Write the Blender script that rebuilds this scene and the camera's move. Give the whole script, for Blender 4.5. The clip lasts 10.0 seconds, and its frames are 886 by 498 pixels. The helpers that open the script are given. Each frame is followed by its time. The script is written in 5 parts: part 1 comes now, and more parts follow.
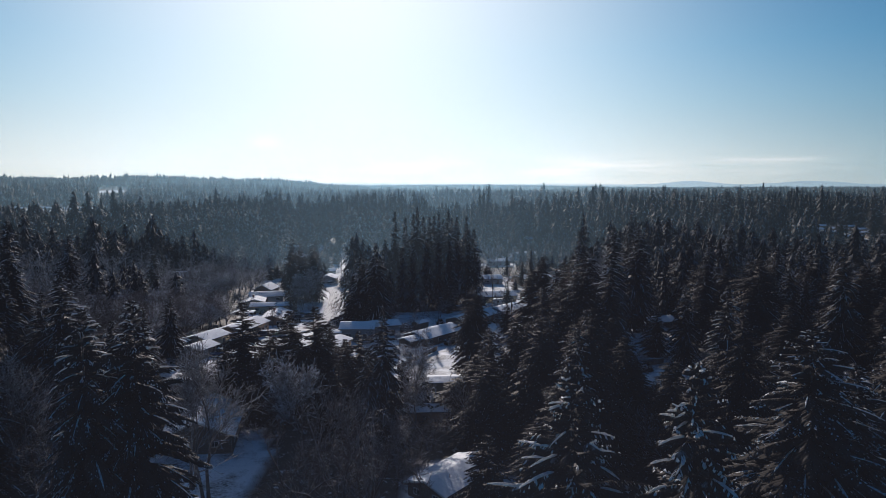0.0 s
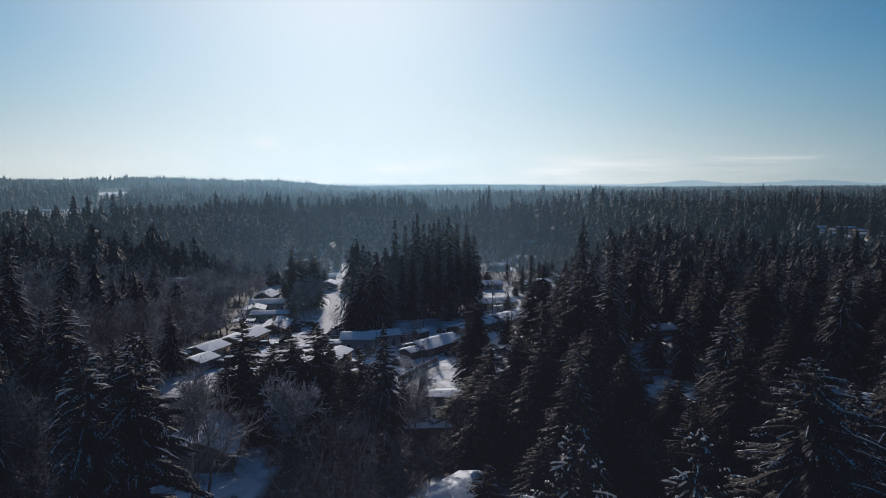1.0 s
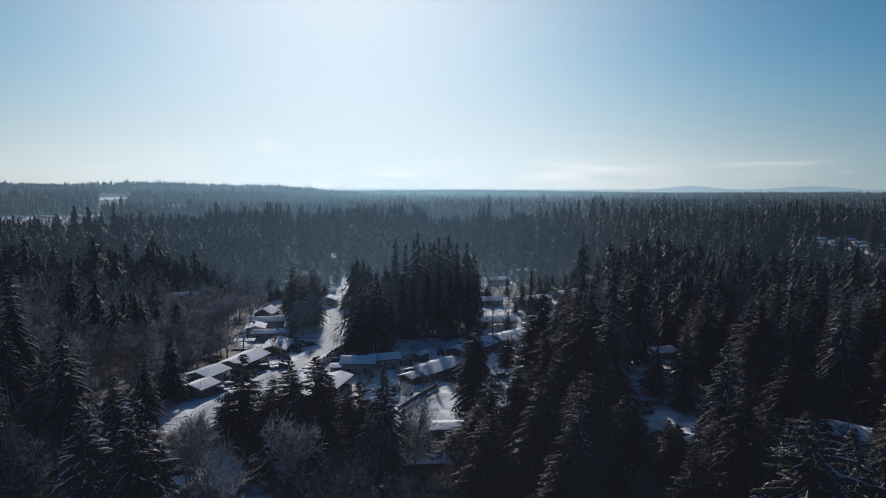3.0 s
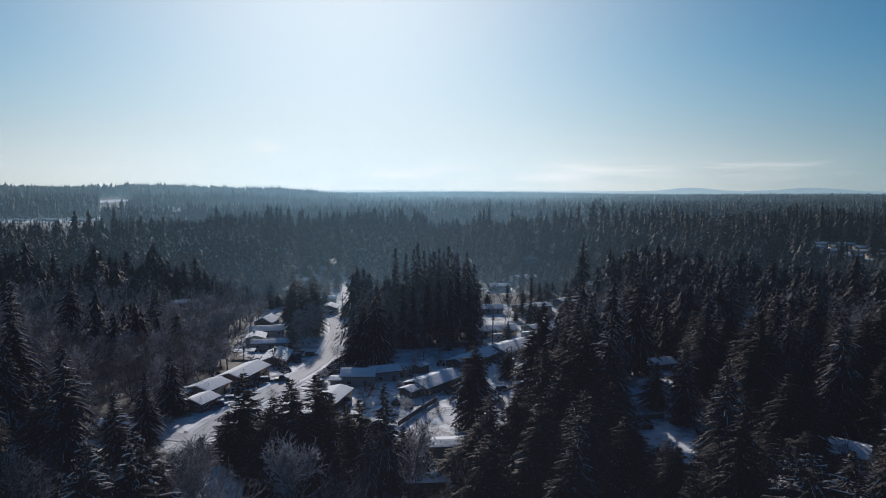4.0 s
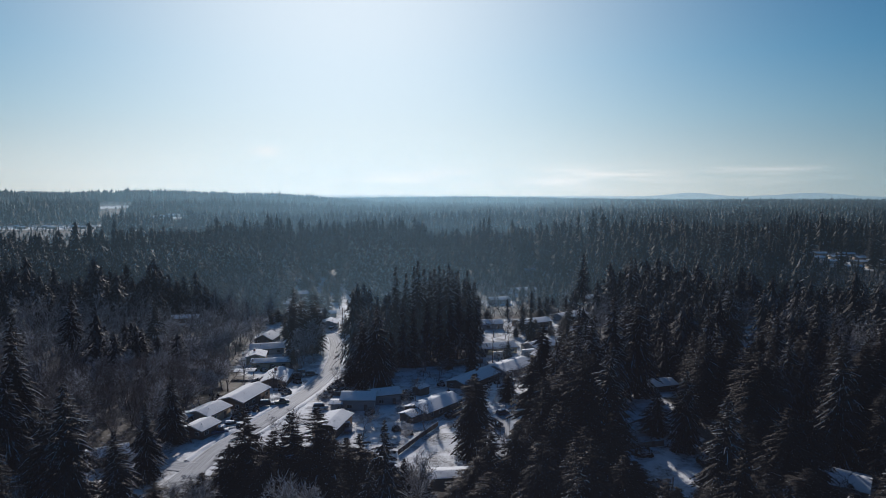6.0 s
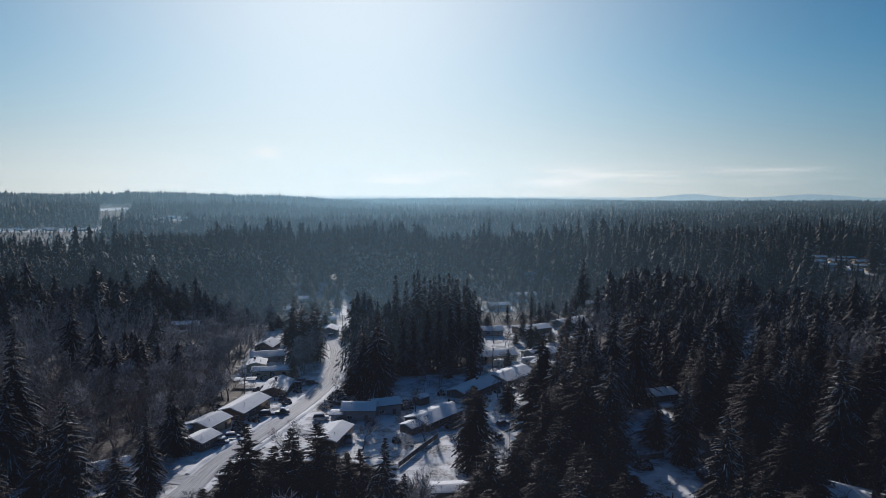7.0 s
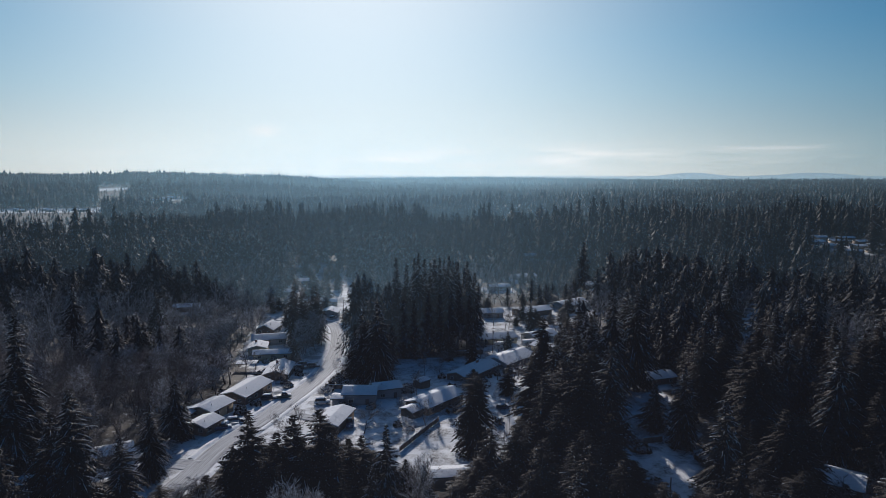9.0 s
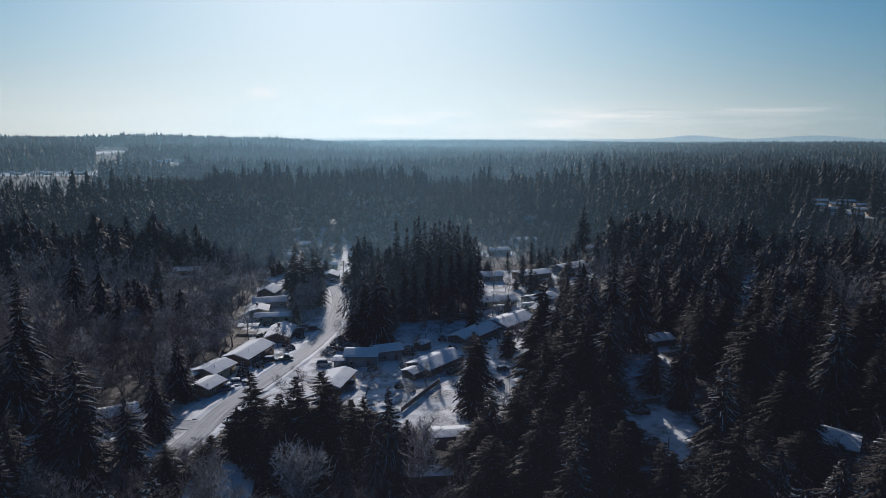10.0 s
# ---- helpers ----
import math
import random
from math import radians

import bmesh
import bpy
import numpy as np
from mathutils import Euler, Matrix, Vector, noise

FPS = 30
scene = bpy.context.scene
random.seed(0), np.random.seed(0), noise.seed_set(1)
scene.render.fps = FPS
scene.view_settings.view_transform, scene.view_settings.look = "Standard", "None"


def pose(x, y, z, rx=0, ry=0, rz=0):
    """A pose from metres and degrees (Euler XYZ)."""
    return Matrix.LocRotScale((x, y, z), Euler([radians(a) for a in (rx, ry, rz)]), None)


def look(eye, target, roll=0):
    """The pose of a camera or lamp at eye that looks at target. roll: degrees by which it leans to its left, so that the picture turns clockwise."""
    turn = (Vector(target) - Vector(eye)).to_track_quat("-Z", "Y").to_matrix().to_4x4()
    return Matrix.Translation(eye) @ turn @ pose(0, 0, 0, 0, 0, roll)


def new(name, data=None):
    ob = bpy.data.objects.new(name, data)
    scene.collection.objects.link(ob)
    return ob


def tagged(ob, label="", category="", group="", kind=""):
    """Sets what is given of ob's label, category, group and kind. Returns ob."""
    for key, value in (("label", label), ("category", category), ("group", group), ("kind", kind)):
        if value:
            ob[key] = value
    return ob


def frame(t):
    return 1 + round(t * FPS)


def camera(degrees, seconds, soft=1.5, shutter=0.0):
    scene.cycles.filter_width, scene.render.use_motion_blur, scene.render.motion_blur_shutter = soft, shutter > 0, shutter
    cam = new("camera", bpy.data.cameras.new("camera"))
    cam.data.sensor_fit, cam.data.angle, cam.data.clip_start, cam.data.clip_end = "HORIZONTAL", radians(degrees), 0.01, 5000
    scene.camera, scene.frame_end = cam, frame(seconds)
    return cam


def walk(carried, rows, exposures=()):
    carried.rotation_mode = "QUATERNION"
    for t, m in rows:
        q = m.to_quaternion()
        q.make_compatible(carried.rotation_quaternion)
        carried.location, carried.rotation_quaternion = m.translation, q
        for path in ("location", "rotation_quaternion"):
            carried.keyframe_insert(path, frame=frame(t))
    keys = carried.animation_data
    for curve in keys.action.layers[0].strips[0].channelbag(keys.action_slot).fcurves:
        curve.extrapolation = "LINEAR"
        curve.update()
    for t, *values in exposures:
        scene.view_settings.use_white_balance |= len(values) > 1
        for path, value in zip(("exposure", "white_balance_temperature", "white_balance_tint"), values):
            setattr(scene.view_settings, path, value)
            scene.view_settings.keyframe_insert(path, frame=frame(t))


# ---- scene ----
cam = camera(70.0, 10.0, soft=0.65)
PATH = [
    (0, (-2.182, -0.447, 44.917), (-2.163, 1.543, 44.719), 0.2),
    (0.5, (-2.213, -0.286, 46.417), (-2.194, 1.704, 46.219), 0.1),
    (1, (-2.234, -0.159, 47.918), (-2.215, 1.831, 47.719), 0.0),
    (1.5, (-2.25, -0.055, 49.4), (-2.231, 1.935, 49.205), 0.1),
    (2, (-2.291, -0.021, 50.898), (-2.273, 1.969, 50.706), 0.1),
    (2.5, (-2.345, 0.064, 52.283), (-2.326, 2.055, 52.095), 0.2),
    (4, (-2.276, 0.241, 57.202), (-2.258, 2.233, 57.02), 0.2),
    (4.5, (-2.256, 0.35, 58.624), (-2.239, 2.343, 58.447), 0.2),
    (5, (-2.275, 0.415, 60.017), (-2.258, 2.407, 59.843), 0.2),
    (5.5, (-2.325, 0.418, 61.397), (-2.307, 2.411, 61.226), 0.2),
    (7, (-2.438, 0.284, 65.852), (-2.42, 2.277, 65.686), 0.2),
    (7.5, (-2.391, 0.346, 66.915), (-2.373, 2.339, 66.751), 0.1),
    (8, (-2.316, 0.39, 67.606), (-2.298, 2.383, 67.443), 0.1),
    (8.5, (-2.367, 0.52, 67.637), (-2.348, 2.512, 67.457), 0.1),
    (9, (-2.504, 0.588, 67.555), (-2.486, 2.575, 67.323), 0.1),
    (9.5, (-2.696, 0.817, 67.452), (-2.677, 2.796, 67.16), 0.1),
    (10, (-2.878, 1.106, 67.39), (-2.858, 3.076, 67.044), 0.1),
]
walk(cam, [(t, look(eye, target, roll)) for t, eye, target, roll in PATH], [(0.0, 0.28, 5180, 23), (0.5, 0.23, 5150, 22), (1.0, 0.01, 5100, 21), (2.0, 0.0, 5050, 20), (10.0, 0.0, 5050, 20)])

# ---- sky, sun, exposure ----
SUN_EL, SUN_AZ = 17.6, -8.0
HAZE_FRONT, HAZE_BACK, SUN_VEIL, CLOUD = (25.6, 19.4, 17.5), (0.6, 3.3, 5.4), (20.8, 19.6, 14.6), (26.0, 20.6, 13.6)
world = bpy.data.worlds.new("winter_sky")
scene.world = world
world.use_nodes = True
wn, wl = world.node_tree.nodes, world.node_tree.links
wn.clear()
w_out = wn.new("ShaderNodeOutputWorld")
w_bg = wn.new("ShaderNodeBackground")
w_sky = wn.new("ShaderNodeTexSky")
w_sky.sky_type = "NISHITA"
w_sky.sun_disc = False
w_sky.sun_elevation, w_sky.sun_rotation = radians(SUN_EL), radians(SUN_AZ)
w_sky.altitude, w_sky.air_density, w_sky.dust_density, w_sky.ozone_density = 60, 0.8, 0.2, 2.0


def w_math(op, a, b=0.0, clamp=False):
    n = wn.new("ShaderNodeMath")
    n.operation, n.use_clamp = op, clamp
    for sock, val in zip(n.inputs, (a, b)):
        if isinstance(val, (int, float)):
            sock.default_value = val
        else:
            wl.new(val, sock)
    return n.outputs[0]


def w_mix(f, a, b):
    n = wn.new("ShaderNodeMix")
    n.data_type = "RGBA"
    for sock, val in ((n.inputs[0], f), (n.inputs[6], a), (n.inputs[7], b)):
        if isinstance(val, tuple):
            sock.default_value = (*val, 1)
        else:
            wl.new(val, sock)
    return n.outputs[2]


sun_dir = Vector((math.sin(radians(SUN_AZ)) * math.cos(radians(SUN_EL)),
                  math.cos(radians(SUN_AZ)) * math.cos(radians(SUN_EL)), math.sin(radians(SUN_EL))))
# thin winter haze: whitish towards the horizon all round and round the sun, with low cloud bars
w_tc = wn.new("ShaderNodeTexCoord")
w_dot = wn.new("ShaderNodeVectorMath")
w_dot.operation = "DOT_PRODUCT"
w_dot.inputs[1].default_value = sun_dir
wl.new(w_tc.outputs["Generated"], w_dot.inputs[0])
w_sep = wn.new("ShaderNodeSeparateXYZ")
wl.new(w_tc.outputs["Generated"], w_sep.inputs[0])
w_facing = w_math("MAXIMUM", w_dot.outputs["Value"], 0.0)
w_z = w_math("MAXIMUM", w_sep.outputs[2], 0.0)
w_low = w_math("POWER", 2.718, w_math("MULTIPLY", w_z, -4.2))
w_glow = w_math("POWER", w_facing, 13.5)
w_map = wn.new("ShaderNodeMapping")
w_map.inputs["Scale"].default_value = (3.2, 3.2, 34.0)
wl.new(w_tc.outputs["Generated"], w_map.inputs[0])
w_noise = wn.new("ShaderNodeTexNoise")
w_noise.inputs["Scale"].default_value, w_noise.inputs["Detail"].default_value = 2.2, 5.0
wl.new(w_map.outputs[0], w_noise.inputs["Vector"])
w_rise = w_math("DIVIDE", w_math("SUBTRACT", w_z, 0.028), 0.018)
w_span = w_math("DIVIDE", w_math("SUBTRACT", w_sep.outputs[0], 0.02), 0.3)
w_span = w_math("ADD", w_math("POWER", 2.718, w_math("MULTIPLY", w_math("MULTIPLY", w_span, w_span), -1.0)), 0.12)
w_cloud = w_math("MULTIPLY", w_math("MULTIPLY", w_math("MULTIPLY", w_math("SUBTRACT", w_noise.outputs["Fac"], 0.46), 5.0, True), w_span), w_math("POWER", 2.718, w_math("MULTIPLY", w_math("MULTIPLY", w_rise, w_rise), -1.0)))
# two stray wisps of cloud: bearing, height, half width, half height, density
w_bearing = w_math("DIVIDE", w_sep.outputs[0], w_math("MAXIMUM", w_sep.outputs[1], 0.05))
w_wobble = w_math("MULTIPLY", w_math("SUBTRACT", w_noise.outputs["Fac"], 0.5), 0.02)
for w_at, w_up, w_wide, w_thin, w_dense in ((-0.268, 0.066, 0.020, 0.006, 0.55), (0.525, 0.042, 0.085, 0.0018, 0.3), (0.30, 0.036, 0.11, 0.003, 0.3)):
    w_a = w_math("DIVIDE", w_math("SUBTRACT", w_bearing, w_at), w_wide)
    w_b = w_math("DIVIDE", w_math("SUBTRACT", w_math("ADD", w_z, w_wobble), w_up), w_thin)
    w_e = w_math("ADD", w_math("MULTIPLY", w_a, w_a), w_math("MULTIPLY", w_b, w_b))
    w_cloud = w_math("ADD", w_cloud, w_math("MULTIPLY", w_math("POWER", 2.718, w_math("MULTIPLY", w_e, -1.0)), w_dense))
w_tone = wn.new("ShaderNodeValToRGB")
w_stops = w_tone.color_ramp.elements
for q in (0.05, 0.12, 0.2):
    w_stops.new(q)
for e, (q, c) in zip(w_stops, ((0.0, (0.92, 0.93, 0.60)), (0.05, (0.86, 0.95, 0.64)), (0.12, (0.62, 0.92, 0.70)), (0.2, (0.36, 0.80, 0.73)), (0.45, (0.06, 0.42, 0.54)))):
    e.position, e.color = q, (*c, 1)
wl.new(w_z, w_tone.inputs[0])
w_veil = wn.new("ShaderNodeVectorMath")
w_veil.operation = "MULTIPLY"
wl.new(w_tone.outputs[0], w_veil.inputs[0])
wl.new(w_mix(w_math("POWER", w_facing, 3.5), HAZE_BACK, HAZE_FRONT), w_veil.inputs[1])
w_blue = wn.new("ShaderNodeVectorMath")
w_blue.operation = "MULTIPLY"
w_blue.inputs[1].default_value = (0.35, 0.69, 0.75)
wl.new(w_sky.outputs[0], w_blue.inputs[0])
w_first = w_mix(w_math("MULTIPLY", w_low, 0.95, True), w_blue.outputs[0], w_veil.outputs[0])
w_second = w_mix(w_math("MULTIPLY", w_glow, 0.77, True), w_first, SUN_VEIL)
wl.new(w_mix(w_math("MULTIPLY", w_cloud, w_math("MULTIPLY", w_facing, 0.6), True), w_second, CLOUD), w_bg.inputs[0])
w_bg.inputs["Strength"].default_value = 0.05
wl.new(w_bg.outputs[0], w_out.inputs[0])

sun_data = bpy.data.lights.new("sun", "SUN")
sun_data.energy, sun_data.angle, sun_data.color = 4.6, radians(0.53), (1.0, 0.83, 0.56)
sun = new("sun", sun_data)
sun.matrix_basis = look(sun_dir * 300, (0, 0, 0))

# ---- the lie of the land ----
YS = [-300, 60, 130, 160, 185, 220, 250, 420, 700, 1200, 2000, 4900]
ZS = [2.5, 2.5, 2, 1, 0, -3, -4, -4, 3, 1, 6, 25]


def land(x, y):
    """Height of the ground, for numbers or arrays."""
    x, y = np.asarray(x, float), np.asarray(y, float)
    z = np.interp(y, YS, ZS)
    z = z - 3 * np.exp(-((x - 3) ** 2 + (y - 98) ** 2) / 800.0)
    far = np.clip((y - 450) / 900, 0, 1)
    z = z + 33 * np.clip((y - 1300) / 800, 0, 1) * np.clip((-250 - x) / 350, 0, 1) * np.exp(-np.clip((y - 2150) / 900, 0, 9) ** 2) * (1 + 0.12 * np.sin(x / 90))
    z = z + far * (7 * np.sin(x / 410 + 1.0) * np.sin(y / 530) + 9 * np.exp(-((x - 330) / 260) ** 2 - ((y - 760) / 240) ** 2))
    return z


def gz(x, y):
    return float(land(x, y))


# ---- materials ----
def nodes_of(name):
    m = bpy.data.materials.new(name)
    m.use_nodes = True
    nt = m.node_tree
    return m, nt, nt.nodes["Principled BSDF"]


def add(nt, kind, **values):
    n = nt.nodes.new(kind)
    for k, v in values.items():
        n.inputs[k].default_value = v
    return n


def noise_node(nt, scale, detail=3.0, rough=0.55, coord="Object", stretch=None):
    tc = nt.nodes.new("ShaderNodeTexCoord")
    n = add(nt, "ShaderNodeTexNoise", Scale=scale, Detail=detail, Roughness=rough)
    if stretch:
        mp = nt.nodes.new("ShaderNodeMapping")
        mp.inputs["Scale"].default_value = stretch
        nt.links.new(tc.outputs[coord], mp.inputs[0])
        nt.links.new(mp.outputs[0], n.inputs["Vector"])
    else:
        nt.links.new(tc.outputs[coord], n.inputs["Vector"])
    return n.outputs["Fac"]


def ramp(nt, fac, stops):
    r = nt.nodes.new("ShaderNodeValToRGB")
    els = r.color_ramp.elements
    while len(els) < len(stops):
        els.new(0.5)
    for e, (p, c) in zip(els, stops):
        e.position, e.color = p, (*c, 1)
    nt.links.new(fac, r.inputs[0])
    return r.outputs[0]


def grey(v):
    return (v, v, v)


def mix(nt, fac, a, b):
    m = nt.nodes.new("ShaderNodeMix")
    m.data_type = "RGBA"
    for sock, val in ((m.inputs[0], fac), (m.inputs[6], a), (m.inputs[7], b)):
        if isinstance(val, (tuple, float, int)):
            sock.default_value = (*val, 1) if isinstance(val, tuple) else val
        else:
            nt.links.new(val, sock)
    return m.outputs[2]


def mul(nt, a, b, op="MULTIPLY"):
    m = nt.nodes.new("ShaderNodeMath")
    m.operation = op
    for sock, val in zip(m.inputs, (a, b)):
        if isinstance(val, (float, int)):
            sock.default_value = val
        else:
            nt.links.new(val, sock)
    return m.outputs[0]


def bump(nt, bsdf, height, strength, distance=0.1):
    b = nt.nodes.new("ShaderNodeBump")
    b.inputs["Strength"].default_value, b.inputs["Distance"].default_value = strength, distance
    nt.links.new(height, b.inputs["Height"])
    nt.links.new(b.outputs[0], bsdf.inputs["Normal"])


def plain(name, colour, rough=0.7, metal=0.0, vary=0.25, scale=3.0, coord="Object", stretch=None):
    """A painted or worn surface: two scales of variation and a fine relief."""
    m, nt, p = nodes_of(name)
    n1 = noise_node(nt, scale, 4, 0.6, coord, stretch)
    n2 = noise_node(nt, scale * 9, 2, 0.5, coord, stretch)
    lo, hi = tuple(c * (1 - vary) for c in colour), tuple(min(1, c * (1 + vary)) for c in colour)
    c1 = ramp(nt, n1, [(0.3, lo), (0.7, hi)])
    c2 = mix(nt, mul(nt, n2, 0.35), c1, tuple(c * 0.7 for c in colour))
    nt.links.new(c2, p.inputs["Base Color"])
    p.inputs["Roughness"].default_value, p.inputs["Metallic"].default_value = rough, metal
    bump(nt, p, n2, 0.25, 0.02)
    return m


SNOW = (0.82, 0.84, 0.88)


def snow_material(name, patch=None, amount=0.0, scale=0.05, litter=False):
    """Settled snow: drifts, fine grain; patch: what shows where it is thin."""
    m, nt, p = nodes_of(name)
    n1, n2, n3 = noise_node(nt, 0.12, 5), noise_node(nt, 1.3, 4, 0.6), noise_node(nt, 14, 2)
    c = ramp(nt, n2, [(0.25, tuple(v * 0.9 for v in SNOW)), (0.7, SNOW)])
    if patch:
        n4 = noise_node(nt, scale, 6, 0.65)
        f = ramp(nt, n4, [(1 - amount - 0.10, grey(0.0)), (1 - amount + 0.08, grey(1.0))])
        n5 = noise_node(nt, 2.2, 5, 0.7)
        f2 = mul(nt, f, ramp(nt, n5, [(0.38, grey(0.15)), (0.6, grey(1.0))]))
        c = mix(nt, f2, c, patch)
    if litter:
        # under the trees brush and fallen needles show through
        at = nt.nodes.new("ShaderNodeAttribute")
        at.attribute_name = "brush"
        n6 = noise_node(nt, 0.55, 6, 0.7)
        f3 = mul(nt, at.outputs["Fac"], ramp(nt, n6, [(0.28, grey(0.0)), (0.42, grey(1.0))]))
        c = mix(nt, f3, c, patch)
    nt.links.new(c, p.inputs["Base Color"])
    p.inputs["Roughness"].default_value = 0.85
    p.inputs["Specular IOR Level"].default_value = 0.2
    h = mul(nt, mul(nt, n1, 1.5), mul(nt, mul(nt, n2, 0.5), mul(nt, n3, 0.06), "ADD"), "ADD")
    bump(nt, p, h, 0.5, 0.35)
    return m


def foliage_material(name, dark, light, snow, island=False, snow_scale=1.1, sprays=False):
    """Needles with settled snow on what faces the sky."""
    m, nt, p = nodes_of(name)
    if island:
        r = nt.nodes.new("ShaderNodeNewGeometry").outputs["Random Per Island"]
    else:
        r = nt.nodes.new("ShaderNodeObjectInfo").outputs["Random"]
    n1 = noise_node(nt, 0.9, 3)
    base = ramp(nt, mul(nt, mul(nt, n1, 0.6), mul(nt, r, 0.4), "ADD"), [(0.25, dark), (0.75, light)])
    sep = nt.nodes.new("ShaderNodeSeparateXYZ")
    nt.links.new(nt.nodes.new("ShaderNodeNewGeometry").outputs["Normal"], sep.inputs[0])
    up = ramp(nt, sep.outputs[2], [(0.45, grey(0.0)), (0.85, grey(1.0))])
    n2 = noise_node(nt, snow_scale, 4, 0.65)
    patchy = ramp(nt, n2, [(0.62 - 0.35 * snow, grey(0.0)), (0.78 - 0.3 * snow, grey(1.0))])
    f = mul(nt, mul(nt, up, patchy), min(1.0, 0.45 + snow * 0.6))
    if sprays:
        some = ramp(nt, r, [(0.5, grey(0.0)), (0.97, grey(0.14))])
        f = mul(nt, f, mul(nt, up, some), "MAXIMUM")
    nt.links.new(mix(nt, f, base, SNOW), p.inputs["Base Color"])
    p.inputs["Roughness"].default_value = 0.75
    p.inputs["Specular IOR Level"].default_value = 0.06
    return m


def bark_material(name, colour, frost, scale=2.0):
    m, nt, p = nodes_of(name)
    n1 = noise_node(nt, scale, 5, 0.65, "Object", (1, 1, 0.25))
    base = ramp(nt, n1, [(0.3, tuple(c * 0.55 for c in colour)), (0.7, colour)])
    sep = nt.nodes.new("ShaderNodeSeparateXYZ")
    nt.links.new(nt.nodes.new("ShaderNodeNewGeometry").outputs["Normal"], sep.inputs[0])
    shift = mul(nt, mul(nt, sep.outputs[2], 0.5), 0.5, "ADD")
    up = ramp(nt, shift, [(0.42, grey(0.12)), (0.72, grey(1.0))])
    n2 = noise_node(nt, 0.8, 3)
    f = mul(nt, mul(nt, up, ramp(nt, n2, [(0.35, grey(0.3)), (0.6, grey(1.0))])), frost)
    nt.links.new(mix(nt, f, base, SNOW), p.inputs["Base Color"])
    p.inputs["Roughness"].default_value = 0.85
    bump(nt, p, n1, 0.4, 0.03)
    return m


M_GROUND = snow_material("ground_snow", (0.07, 0.060, 0.050), 0.45, 0.2, True)
M_SNOW = snow_material("roof_snow")
M_TREE_SNOW = snow_material("branch_snow")
tree_snow = M_TREE_SNOW.node_tree
through_snow, snow_mix = tree_snow.nodes.new("ShaderNodeBsdfTranslucent"), tree_snow.nodes.new("ShaderNodeMixShader")
through_snow.inputs["Color"].default_value = (0.86, 0.84, 0.80, 1)
snow_mix.inputs[0].default_value = 0.4
tree_snow.links.new(tree_snow.nodes["Principled BSDF"].outputs[0], snow_mix.inputs[1])
tree_snow.links.new(through_snow.outputs[0], snow_mix.inputs[2])
tree_snow.links.new(snow_mix.outputs[0], tree_snow.nodes["Material Output"].inputs["Surface"])
M_FIR = foliage_material("fir_needles", (0.021, 0.018, 0.016), (0.042, 0.036, 0.031), 0.0)
M_CEDAR = foliage_material("cedar_needles", (0.021, 0.017, 0.014), (0.040, 0.032, 0.026), 0.0)
M_WOODS = foliage_material("wood_needles", (0.024, 0.025, 0.024), (0.044, 0.043, 0.039), 0.05, True, 0.35)
M_SPRAYS = foliage_material("spray_needles", (0.024, 0.023, 0.022), (0.036, 0.034, 0.031), 0.03, True, 0.6, True)
M_FARWOODS = foliage_material("far_needles", (0.022, 0.026, 0.025), (0.044, 0.048, 0.044), 0.05, True, 0.1)
M_BARK = bark_material("fir_bark", (0.09, 0.07, 0.055), 0.1)
M_TWIG = bark_material("maple_twigs", (0.17, 0.14, 0.12), 0.95)
M_MAPLE = bark_material("maple_bark", (0.075, 0.06, 0.052), 0.4)
M_FROST = bark_material("frosted_wood", (0.10, 0.082, 0.074), 0.45)
M_TWIG_DARK = bark_material("alder_bark", (0.085, 0.062, 0.054), 0.2)
M_ROOF = plain("asphalt_shingle", (0.09, 0.09, 0.095), 0.9, 0, 0.3, 1.5)
M_TRIM = plain("white_trim", (0.6, 0.6, 0.58), 0.6, 0, 0.1, 1.0)
M_BRICK = plain("chimney_brick", (0.24, 0.12, 0.09), 0.85, 0, 0.3, 5)
M_POLE = plain("creosote_pole", (0.1, 0.075, 0.055), 0.9, 0, 0.3, 2)
M_WIRE = plain("black_wire", (0.03, 0.03, 0.03), 0.6, 0, 0.1, 2)
M_RUBBER = plain("tyre_rubber", (0.02, 0.02, 0.02), 0.85, 0, 0.2, 6)
M_METAL = plain("galvanised_metal", (0.45, 0.46, 0.47), 0.4, 0.8, 0.15, 4)
M_WOOD = plain("weathered_boards", (0.18, 0.13, 0.1), 0.85, 0, 0.3, 2, "Object", (1, 1, 0.2))
M_DOOR = plain("dark_door", (0.12, 0.09, 0.08), 0.6, 0, 0.2, 2)
WALLS = {
    "tan": plain("tan_siding", (0.34, 0.28, 0.2), 0.8, 0, 0.12, 1.0, "Object", (0.4, 0.4, 6)),
    "brown": plain("brown_siding", (0.16, 0.12, 0.09), 0.85, 0, 0.15, 1.0, "Object", (0.4, 0.4, 6)),
    "grey": plain("grey_siding", (0.3, 0.31, 0.32), 0.8, 0, 0.12, 1.0, "Object", (0.4, 0.4, 6)),
    "cream": plain("cream_siding", (0.5, 0.44, 0.3), 0.8, 0, 0.1, 1.0, "Object", (0.4, 0.4, 6)),
    "blue": plain("blue_siding", (0.16, 0.2, 0.25), 0.8, 0, 0.12, 1.0, "Object", (0.4, 0.4, 6)),
}
m, nt, p = nodes_of("window_glass")
p.inputs["Base Color"].default_value = (0.02, 0.025, 0.03, 1)
p.inputs["Roughness"].default_value = 0.06
M_GLASS = m


